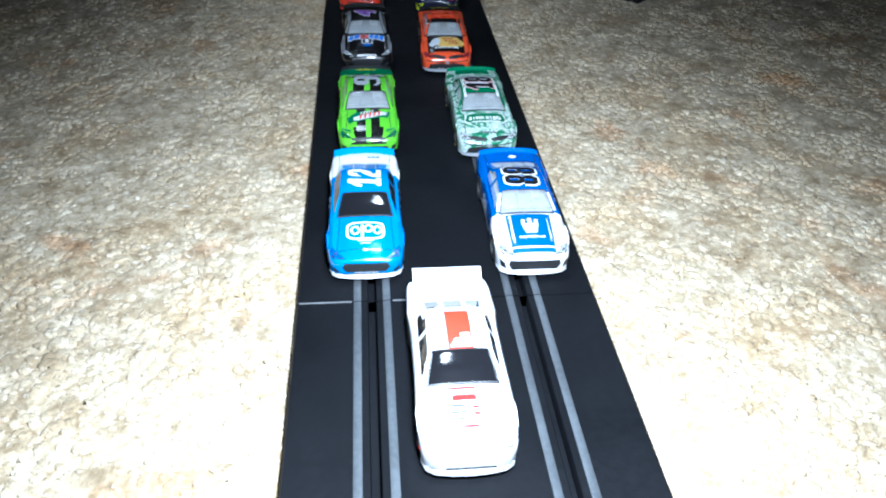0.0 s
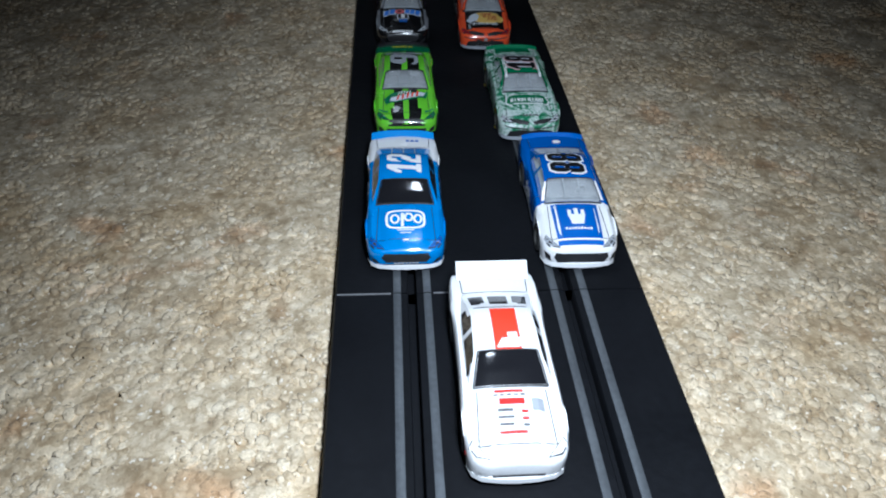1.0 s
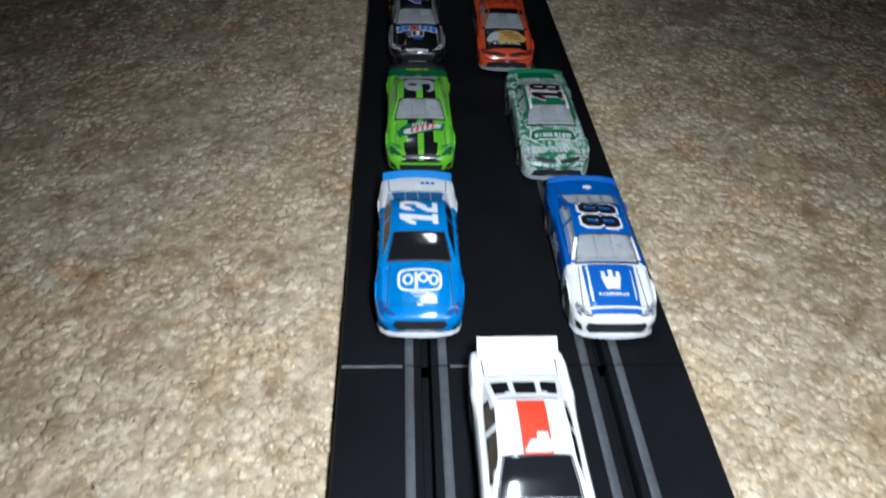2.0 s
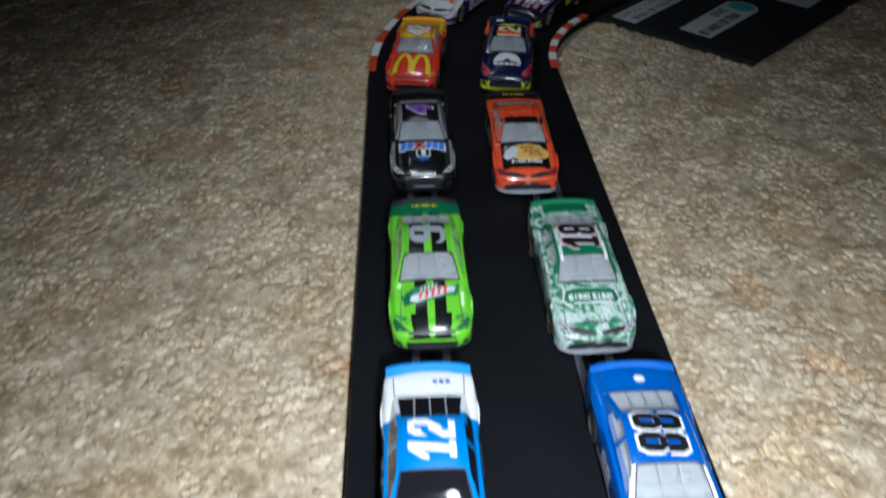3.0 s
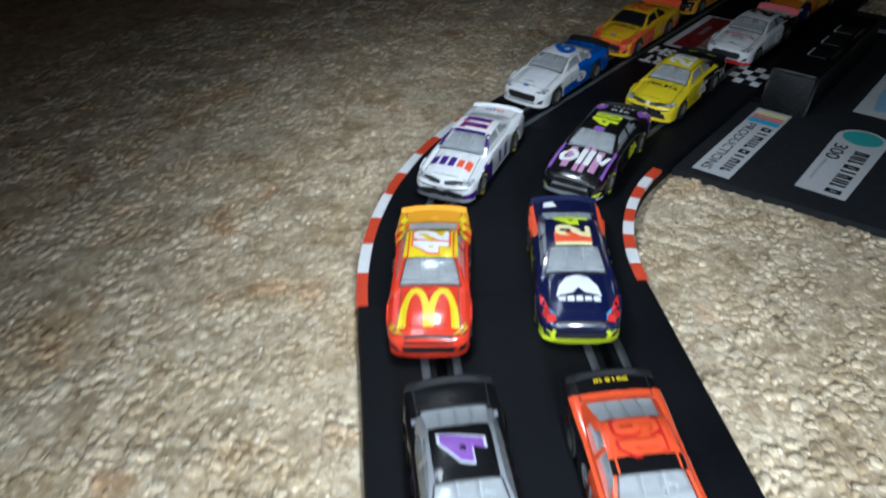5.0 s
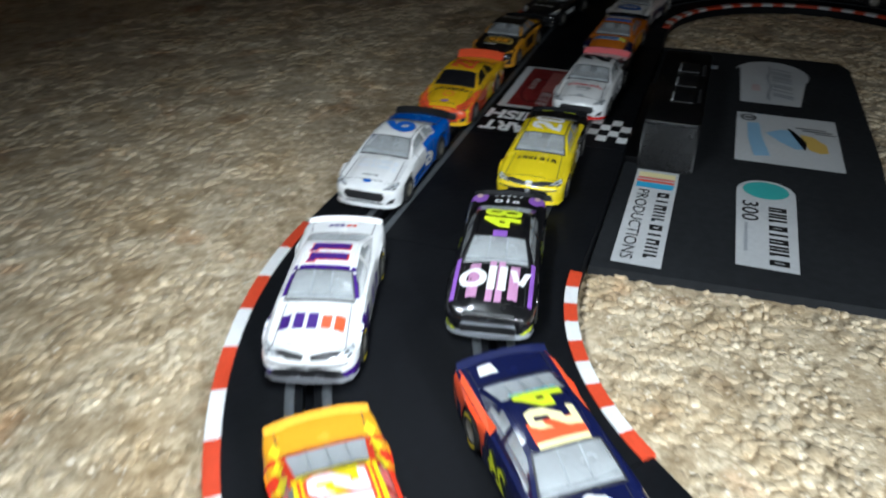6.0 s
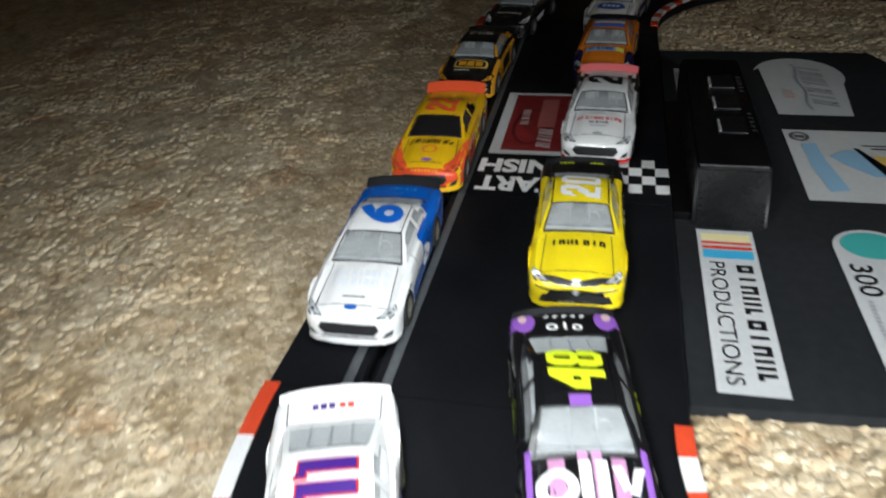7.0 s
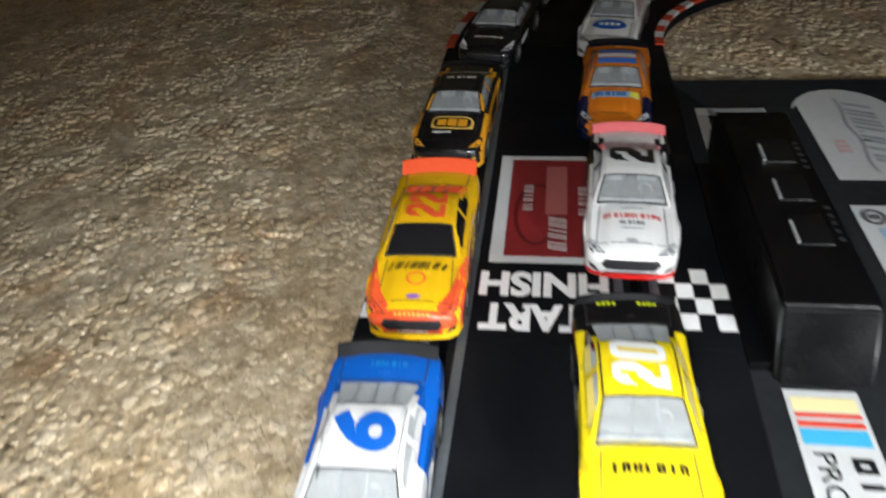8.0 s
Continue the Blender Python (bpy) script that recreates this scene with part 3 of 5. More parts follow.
    for ax in AXLES:
        for sx in (-1, 1):
            if TYRE_ME is None:
                t = part("tyre", wheel_bm(WHEEL_R, 0.0052), TYRE, car)
                r = part("rim", rim_bm(WHEEL_R * 0.64, 0.0052), RIM, t, "dull metal rim")
                TYRE_ME, RIM_ME = t.data, r.data
            else:
                t, r = new("tyre", TYRE_ME), new("rim", RIM_ME)
                t.parent, r.parent = car, t
            t.location = (sx * 0.0126, ax, WHEEL_R)
            if rims:
                band = shapes_bm([])
                for a0 in (0.5, 3.64):
                    for k in range(9):
                        a1, a2 = a0 + 0.15 * k, a0 + 0.15 * (k + 1)
                        band.faces.new([band.verts.new((sx * 0.00268, WHEEL_R * q * math.cos(a), WHEEL_R * q * math.sin(a))) for q, a in ((0.72, a1), (0.86, a1), (0.86, a2), (0.72, a2))])
                part("tyre_band", band, ink(rims, C[rims]), t, rims + " printed tyre lettering band")
    part("chassis", box_bm(-0.0115, 0.0115, -0.034, 0.035, 0.0020, 0.0060, 0.0005), GRILLE, car, "black plastic chassis")
    # printing
    for i, (name, shapes, colour, lab, *lift) in enumerate(decals):
        single = name.startswith(("fender", "quarter", "roof_line", "hood_band", "nose_mark", "hood_line"))
        for piece_ in [shapes] if isinstance(shapes, bmesh.types.BMesh) else [shapes_bm([s]) for s in shapes] if single else [shapes_bm(shapes)]:
            part(name, drape(piece_, tree, 0, (lift[0] if lift else 1) * 0.00018), ink(colour, C[colour]), body, lab, smooth=False)
    if number:
        text, colour, border, ln, ht, cy, *lean = number
        round_face = text == "6"
        lean = lean[0] if lean else 0.0
        if border:
            part("roof_number_border", drape(place_bm(block_number(text, ln, ht, 0.0016, lean), 0, cy, 90), tree, 0, 0.0003), ink(border, C[border]), body, border + " border of the number", smooth=False)
        part("roof_number", drape(place_bm(text_bm(text, ln, ht, 0.055, lean) if round_face else block_number(text, ln, ht, 0.0, lean), 0, cy, 90), tree, 0, 0.0005), ink(colour, C[colour]), body, colour + " number " + text + " on the roof", smooth=False)
    for name, shapes, colour, lab, *lift in sides:
        for sx in (-1, 1):
            if isinstance(shapes, bmesh.types.BMesh):
                bm = shapes.copy()
                if sx > 0:
                    cy = sum(v.co.x for v in bm.verts) / len(bm.verts)
                    for v in bm.verts:
                        v.co.x = 2 * cy - v.co.x
            else:
                bm = shapes_bm(shapes)
            part(name, drape(bm, tree, sx, (lift[0] if lift else 1) * 0.0002), ink(colour, C[colour]), body, lab, smooth=False)
    # the bonnet is a little shorter than the drawing
    shorter = lambda y: y if y > -0.0143 else -0.0143 + (y + 0.0143) * 0.925
    for ob in car.children_recursive:
        if ob.name.startswith("tyre") and ob.parent == car:
            ob.location.y = shorter(ob.location.y)
        elif ob.data.users == 1 and not ob.parent.name.startswith("tyre"):
            for v in ob.data.vertices:
                v.co.y = shorter(v.co.y)
    return car


def side_text(text, colour):
    """Door number, in (y, z)."""
    return ("door_number", place_bm(text_bm(text, 0.0105, 0.0068, 0.03), 0.003, 0.0088), colour, colour + " number on the door", 2)


# ---- the room ----
CARPET_Z = -0.0065
_rng = np.random.default_rng(4)


def value_noise(x, y, cell, seed):
    g = np.random.default_rng(seed).random((512, 512))
    u, v = x / cell + 100, y / cell + 100
    i, j = np.floor(u).astype(int), np.floor(v).astype(int)
    a, b = u - i, v - j
    a, b = a * a * (3 - 2 * a), b * b * (3 - 2 * b)
    at = lambda p, q: g[p % 512, q % 512]
    return (at(i, j) * (1 - a) + at(i + 1, j) * a) * (1 - b) + (at(i, j + 1) * (1 - a) + at(i + 1, j + 1) * a) * b


def pile(x, y):
    """Height of the carpet's tufts."""
    h = value_noise(x, y, 0.0140, 1) * 0.0008 + value_noise(x, y, 0.0062, 2) * 0.0009 + value_noise(x, y, 0.0033, 3) * 0.0010
    return h - 0.0022


X0, X1, Y0, Y1, STEP = -0.90, 1.10, -0.35, 1.50, 0.0030


def grid_lines(lo, a, b, hi):
    """Even steps from a to b, growing steps out to lo and hi."""
    mid_ = list(np.arange(a, b, STEP))
    out, p, st_ = [], b, STEP
    while p < hi:
        out.append(p)
        p, st_ = p + st_, st_ * 1.02
    low, p, st_ = [], a, STEP
    while p > lo:
        p, st_ = p - st_, st_ * 1.02
        low.append(max(p, lo))
    return np.array(low[::-1] + mid_ + out + [hi])


gx, gy = grid_lines(X0, -0.30, 0.40, X1), grid_lines(Y0, -0.14, 0.72, Y1)
px, py = np.meshgrid(gx, gy, indexing="ij")
jx, jy = (_rng.random(px.shape) - 0.5) * STEP * 0.7, (_rng.random(px.shape) - 0.5) * STEP * 0.7
jx[[0, -1]], jx[:, [0, -1]], jy[[0, -1]], jy[:, [0, -1]] = 0, 0, 0, 0
px, py = px + jx, py + jy
pz = CARPET_Z + pile(px, py)
nx_, ny_ = px.shape
verts = np.stack([px, py, pz], -1).reshape(-1, 3)
ii, jj = np.meshgrid(np.arange(nx_ - 1), np.arange(ny_ - 1), indexing="ij")
first = (ii * ny_ + jj).ravel()
quads = np.stack([first, first + ny_, first + ny_ + 1, first + 1], -1)
outer = [(-1.2, -1.0), (1.4, -1.0), (1.4, 1.8), (-1.2, 1.8)]
inner = [(X0, Y0), (X1, Y0), (X1, Y1), (X0, Y1)]
nv = len(verts)
verts = np.concatenate([verts, [(x, y, CARPET_Z - 0.002) for x, y in outer + inner]])
me = bpy.data.meshes.new("floor")
ring_quads = [(nv + k, nv + (k + 1) % 4, nv + 4 + (k + 1) % 4, nv + 4 + k) for k in range(4)]
quads = np.concatenate([quads, ring_quads])
me.vertices.add(len(verts)), me.loops.add(quads.size), me.polygons.add(len(quads))
me.vertices.foreach_set("co", verts.astype(np.float32).ravel())
me.loops.foreach_set("vertex_index", quads.astype(np.int32).ravel())
me.polygons.foreach_set("loop_start", np.arange(0, quads.size, 4, dtype=np.int32))
me.update(calc_edges=True)
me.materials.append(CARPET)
me.shade_smooth()
tagged(new("floor", me), "beige mottled plush carpet with short tufts", "floor", kind="structure")
for name, b in (("wall_west", (-1.3, -1.2, -1.1, 1.9)), ("wall_east", (1.4, 1.5, -1.1, 1.9)), ("wall_south", (-1.2, 1.4, -1.1, -1.0)), ("wall_north", (-1.2, 1.4, 1.8, 1.9))):
    tagged(bm_object(name, box_bm(*b, -0.02, 2.4), WALL, smooth=False), "plain painted room wall", "wall", kind="structure")
tagged(bm_object("ceiling", box_bm(-1.3, 1.5, -1.1, 1.9, 2.4, 2.5), WALL, smooth=False), "plain painted ceiling", "ceiling", kind="structure")

# ---- the slot track ----
W = 0.0573
LANE = 0.029
R_IN = 0.1108
THICK = 0.0068
BEND = 46.8


def straight(m, length):
    return lambda s: (m @ Vector((0, s * length, 0)), m.to_euler().z)


def sweep_profile(path, profile, n, closed=True):
    bm = bmesh.new()
    rows = []
    for i in range(n + 1):
        p, a = path(i / n)
        c, s = math.cos(a), math.sin(a)
        rows.append([bm.verts.new((p.x + r * c, p.y + r * s, p.z + z)) for r, z in profile])
    k = len(profile)
    for a, b in zip(rows, rows[1:]):
        for i in range(k):
            bm.faces.new((a[i], a[(i + 1) % k], b[(i + 1) % k], b[i]))
    bm.faces.new(rows[0]), bm.faces.new(rows[-1][::-1])
    bmesh.ops.triangulate(bm, faces=[f for f in bm.faces if len(f.verts) > 4])
    return bm


def track_profile():
    top = [(-W, -THICK), (-W, -0.0009), (-W + 0.0007, 0.0)]
    for c in (-LANE, LANE):
        top += [(c - 0.0018, 0.0), (c - 0.0015, -0.0004), (c - 0.0015, -0.0052), (c + 0.0015, -0.0052), (c + 0.0015, -0.0004), (c + 0.0018, 0.0)]
    return top + [(W - 0.0007, 0.0), (W, -0.0009), (W, -THICK)]


def track_piece(label, path, n, kerbs=None):
    tr = thing("track_piece", Matrix(), label, "slot track", "pieces of the slot car track")
    part("bed", sweep_profile(path, track_profile(), n), TRACK, tr)
    for c in (-LANE, LANE):
        for off in (-0.0055, 0.0055):
            r = c + off
            prof = [(r - 0.0014, -0.0004), (r - 0.0014, 0.0002), (r - 0.0011, 0.00035), (r + 0.0011, 0.00035), (r + 0.0014, 0.0002), (r + 0.0014, -0.0004)]
            part("rail", sweep_profile(path, prof, n), RAIL, tr, "dull grey metal conductor rail")
    if kerbs:
        for side in (-1, 1):
            for k in range(kerbs):
                a, b = k / kerbs, (k + 1) / kerbs
                sub = lambda s, a=a, b=b: path(a + (b - a) * s)
                e = side * (W + 0.0003)
                i = side * (W - 0.0042)
                prof = [(min(e, i), -0.0012), (min(e, i), 0.0007), (max(e, i), 0.0007), (max(e, i), -0.0012)]
                part("kerb_block", sweep_profile(sub, prof, 3), KERB_WHITE if k % 2 else KERB_RED, tr, "white kerb stripe" if k % 2 else "red kerb stripe", smooth=False)
    return tr


def arc(m, turn, radius):
    """A bend to the right by turn degrees, from the pose m."""
    a0 = m.to_euler().z
    centre = m @ Vector((radius, 0, 0))

    def path(s):
        a = a0 - radians(turn) * s
        return centre + Vector((-radius * math.cos(a), -radius * math.sin(a), 0)), a
    return path


def end_of(path):
    p, a = path(1.0)
    return Matrix.Translation(p) @ Matrix.Rotation(a, 4, "Z")


GAP = 0.0003
def piece(m, length):
    return straight(m @ Matrix.Translation((0, GAP, 0)), length - 2 * GAP)


PLAIN = "black plastic slot track piece with metal rails"
track_piece(PLAIN, piece(pose(0, -0.342, 0), 0.342), 4)
track_piece(PLAIN, piece(pose(0, 0, 0), 0.342), 4)
bend = arc(pose(0, 0.342, 0), BEND, R_IN + W)
track_piece("black curved slot track piece with red and white kerbs", bend, 24, 9)
B = end_of(bend)
track_piece("short black slot track piece with metal rails", piece(B, 0.114), 2)
track_piece("black start and finish track piece with printed lettering", piece(B @ pose(0, 0.114, 0), 0.114), 2)
track_piece("short black slot track piece with metal rails", piece(B @ pose(0, 0.228, 0), 0.114), 2)
m = B @ pose(0, 0.342, 0)
R_TIGHT = 0.098
for _ in range(3):
    bend2 = arc(m, 45, R_TIGHT + W)
    track_piece("black curved slot track piece with red and white kerbs", bend2, 20, 9)
    m = end_of(bend2)


edge = thing("worn_joint_edge", pose(0, 0, 0), "pale worn edge line at a track joint", "track marking")
for x0, x1 in ((-W + 0.001, -0.0368), (-0.0212, -0.0090)):
    part("worn_line", box_bm(x0, x1, -0.0004, 0.0003, -0.0006, 0.0002), mat("grey_strip_plastic", (0.16, 0.16, 0.165), rough=0.6, vary=0.4, scale=200), edge)


def on_b(r, f, turn=0.0, z=0.0):
    return B @ pose(r, f, z, 0, 0, turn)


def on_bend(angle, lane, turn=0.0):
    """On the second bend: degrees along it, and the lane's offset outwards."""
    a, rad = radians(angle), R_TIGHT + W + lane
    return on_b(R_TIGHT + W - rad * math.cos(a), 0.342 + rad * math.sin(a), -angle + turn, 0.0004)


def flat(name, bm, m, material, z0, z1, parent=None, label=""):
    """A thin printed or cut sheet."""
    for v in bm.verts:
        v.co.z = z1
    if z0 is not None:
        ex = bmesh.ops.extrude_face_region(bm, geom=bm.faces[:])
        bmesh.ops.translate(bm, verts=[v for v in ex["geom"] if isinstance(v, bmesh.types.BMVert)], vec=(0, 0, z0 - z1))
    ob = bm_object(name, bm, material, parent, label, smooth=False)
    if parent is None:
        ob.matrix_world = m
    return ob


# start and finish printing
sf = thing("start_finish_print", B, "white printed start and finish lettering with chequered bands", "track marking")
WHITE_PRINT = mat("white_print", (0.85, 0.85, 0.85), rough=0.55)
part_z = 0.0004
flat("start_word", place_bm(text_bm("START", 0.0385, 0.0126, 0.045), 0.0, 0.1246, 180), None, WHITE_PRINT, None, part_z, sf, "white word start")
flat("finish_word", place_bm(text_bm("FINISH", 0.0410, 0.0126, 0.045), 0.0, 0.1406, 180), None, WHITE_PRINT, None, part_z, sf, "white word finish")
for side in (-1, 1):
    for i in range(4):
        for j in range(4):
            if (i + j) % 2 == 0:
                flat("check_square", shapes_bm(rect(side * (0.0566 - 0.0026 - 0.0052 * i), 0.1253 + 0.0072 * j, 0.0052, 0.0072)), None, WHITE_PRINT, None, part_z, sf)

# red sticker between the lanes
st = thing("track_sticker", B @ pose(0.0016, 0.1873, 0), "white-bordered dark red sticker between the lanes", "sticker")
flat("paper", shapes_bm(rect(0, 0, 0.0405, 0.0715)), None, PAPER, None, 0.0005, st)
flat("red_field", shapes_bm(rect(0.0012, 0, 0.0335, 0.0645)), None, ink("brick", C["brick"]), None, 0.0007, st, "dark red printed field")
flat("dark_oval", shapes_bm(ring(-0.0050, -0.006, 0.0085, 0.0200, 0.0016, 32)), None, ink("maroon_dark", (0.10, 0.006, 0.010)), None, 0.00075, st, "darker red oval line")
flat("lettering_strip", shapes_bm(rect(0.0020, 0.010, 0.0080, 0.034)), None, ink("rose", (0.38, 0.11, 0.10)), None, 0.0008, st, "pale red block")
flat("lettering_strip", shapes_bm(turned(bars(0, 0, 0.018, 0.0036, 6), -0.0085, 0.004, 90) + turned(bars(0, 0, 0.020, 0.0065, 6, 0.0008), 0.0025, -0.019, 90) + turned(bars(0, 0, 0.020, 0.0042, 6), 0.012, 0.002, 90)), None, ink("rose_white", (0.50, 0.42, 0.42)), None, 0.0009, st, "pale lettering bars")

# charcoal board beside the track with its stickers
BOARD_Z = -0.0035
flat("pit_board", shapes_bm([[(0.0580, 0.012), (0.171, 0.0185), (0.1755, 0.150), (0.1745, 0.292), (0.169, 0.305), (0.0580, 0.305)]]), B, CARD, CARPET_Z - 0.001, BOARD_Z)
tagged(bpy.data.objects["pit_board"], "thin charcoal card board lying beside the track", "board")
Z1, Z2 = BOARD_Z + 0.0004, BOARD_Z + 0.0006


def sticker(label, outline, prints, at):
    s = thing("sticker", B @ pose(at[0], at[1], 0), label, "sticker", "stickers on the board")
    flat("paper", shapes_bm(outline), None, PAPER, None, Z1, s)
    for name, shapes, colour, lab in prints:
        bm = shapes if isinstance(shapes, bmesh.types.BMesh) else shapes_bm(shapes)
        flat(name, bm, None, ink(colour, C[colour]), None, Z2, s, lab)


def down(shapes, cx, cy):
    return turned(shapes, cx, cy, -90)


sticker("white paper sticker with three coloured stripes and black lettering bars", rect(0, 0, 0.0190, 0.0855),
        [("stripe", rect(0, 0.0375, 0.0165, 0.0050), "butter", "cream stripe"), ("stripe", rect(0, 0.0338, 0.0165, 0.0014), "scarlet", "red stripe"), ("stripe", rect(0, 0.0308, 0.0165, 0.0018), "scarlet", "red stripe"),
         ("stripe", rect(0, 0.0265, 0.0165, 0.0052), "cyan", "blue stripe"),
         ("lettering_strip", down(bars(0, 0, 0.060, 0.0052, 10), 0.0045, -0.0090), "black", "black lettering bars"),
         ("printed_word", place_bm(text_bm("PRODUCTIONS", 0.061, 0.0050), -0.0042, -0.0090, -90), "black", "black word productions")], (0.0748, 0.0605))
half_round = [[(-0.0115, -0.038), (0.0115, -0.038), (0.0125, 0.026)] + [(0.0125 * math.cos(a), 0.028 + 0.012 * math.sin(a)) for a in np.linspace(0.1, math.pi - 0.1, 12)] + [(-0.0125, 0.026)]]
sticker("white paper sticker with a teal oval and black print", half_round,
        [("emblem", ellipse(0, 0.0295, 0.0098, 0.0085), "teal", "teal oval emblem"), ("lettering_strip", down(bars(0, 0, 0.050, 0.0072, 9), 0.0045, -0.0105), "black", "black lettering bars"),
         ("printed_number", place_bm(text_bm("300", 0.0180, 0.0068, 0.01), -0.0065, 0.0080, -90), "black", "black number 300"),
         ("lettering_strip", down(bars(0, 0, 0.024, 0.0014, 12), -0.0080, -0.0150), "grey", "small grey lettering bars")], (0.1224, 0.0690))
sticker("white paper sticker with a blue and yellow picture", rect(0, 0, 0.0500, 0.0660),
        [("lettering_strip", ring(-0.0190, 0.0255, 0.0042, 0.0050, 0.0016, 20) + rect(-0.0190, 0.0255, 0.0040, 0.0030), "slate", "dark round printed mark"),
         ("swash", [[(-0.0195, 0.018), (-0.0135, 0.019), (-0.0125, 0.002), (-0.0085, -0.024), (-0.0160, -0.026), (-0.0190, -0.004)]], "ice", "pale blue streak"),
         ("picture_wing", [[(-0.0105, 0.006), (-0.003, 0.0125), (0.0035, 0.0120), (0.0065, 0.004), (0.0075, -0.0105), (0.0035, -0.0120), (-0.0040, -0.004)]], "ice", "blue wing shape"),
         ("picture_wing", [[(0.0065, 0.0085), (0.0125, 0.0070), (0.0185, -0.002), (0.0190, -0.0120), (0.0150, -0.0140), (0.0100, -0.0105)]], "gold", "yellow wing shape"),
         ("picture_line", [[(0.0005, 0.0150), (0.0025, 0.0145), (0.0095, -0.002), (0.0080, -0.0125), (0.0060, -0.006)]] + rect(0.012, 0.0175, 0.015, 0.0012, 0.0) + rect(0.015, 0.0145, 0.015, 0.0014) + rect(0.019, 0.0118, 0.010, 0.0010), "black", "black drawn lines")], (0.1332, 0.1625))
def wave(cx, y0, y1, amp, w, turns, n=64):
    """A wavy band running along y."""
    at = lambda k: (cx + amp * math.sin(turns * 2 * math.pi * k / n), y0 + (y1 - y0) * k / n)
    return [[(at(k)[0], at(k)[1]), (at(k)[0] + w, at(k)[1]), (at(k + 1)[0] + w, at(k + 1)[1]), at(k + 1)] for k in range(n)]


egg = [[(-0.0185, -0.040), (0.014, -0.040)] + [(0.022 * math.cos(a) - 0.001, 0.014 + 0.026 * math.sin(a)) for a in np.linspace(-0.5, math.pi * 0.93, 16)] + [(-0.0195, 0.024)]]
sticker("rounded pale paper sticker with faint script bars", egg,
        [("lettering_strip", down(bars(0, 0, 0.056, 0.0110, 7, 0.0022), 0.0050, -0.001), "grey", "grey slanted script bars"), ("lettering_strip", wave(-0.0030, 0.030, -0.034, 0.0008, 0.0012, 2), "grey", "grey wavy script stroke"),
         ("lettering_strip", down(bars(0, 0, 0.012, 0.0050, 3), -0.010, -0.014), "rosy", "faint red bars")], (0.1280, 0.2530))
sticker("grey framed paper sticker beside the housing", [[(-0.0150, -0.024), (-0.0105, -0.024), (-0.0105, 0.018), (0.0150, 0.018), (0.0150, 0.025), (-0.0150, 0.025)]], [("print", rect(-0.0128, -0.002, 0.0038, 0.040) + rect(0.002, 0.0215, 0.024, 0.0055), "grey", "grey printed film")], (0.0795, 0.2490))

# ---- carpet tufts beside the track: leaning rounded yarn ends, one joined mesh ----
def track_distance(x, y):
    """Distance in plan from the track's centre line."""
    def to_line(p, d, length):
        u, v = x - p[0], y - p[1]
        f = np.clip(u * d[0] + v * d[1], 0, length)
        return np.hypot(u - f * d[0], v - f * d[1])
    ahead = (B.to_3x3() @ Vector((0, 1, 0))).to_tuple()
    d = np.minimum(to_line((0, -0.342), (0, 1), 0.684), to_line(B.translation, ahead, 0.342))
    for m0, turn, radius in ((pose(0, 0.342, 0), BEND, R_IN + W), (B @ pose(0, 0.342, 0), 135, R_TIGHT + W)):
        local = m0.inverted()
        u = local[0][0] * x + local[0][1] * y + local[0][3] - radius
        v = local[1][0] * x + local[1][1] * y + local[1][3]
        on = (np.arctan2(v, -u) > 0) & (np.arctan2(v, -u) < radians(turn))
        d = np.where(on, np.minimum(d, np.abs(np.hypot(u, v) - radius)), d)
    return d


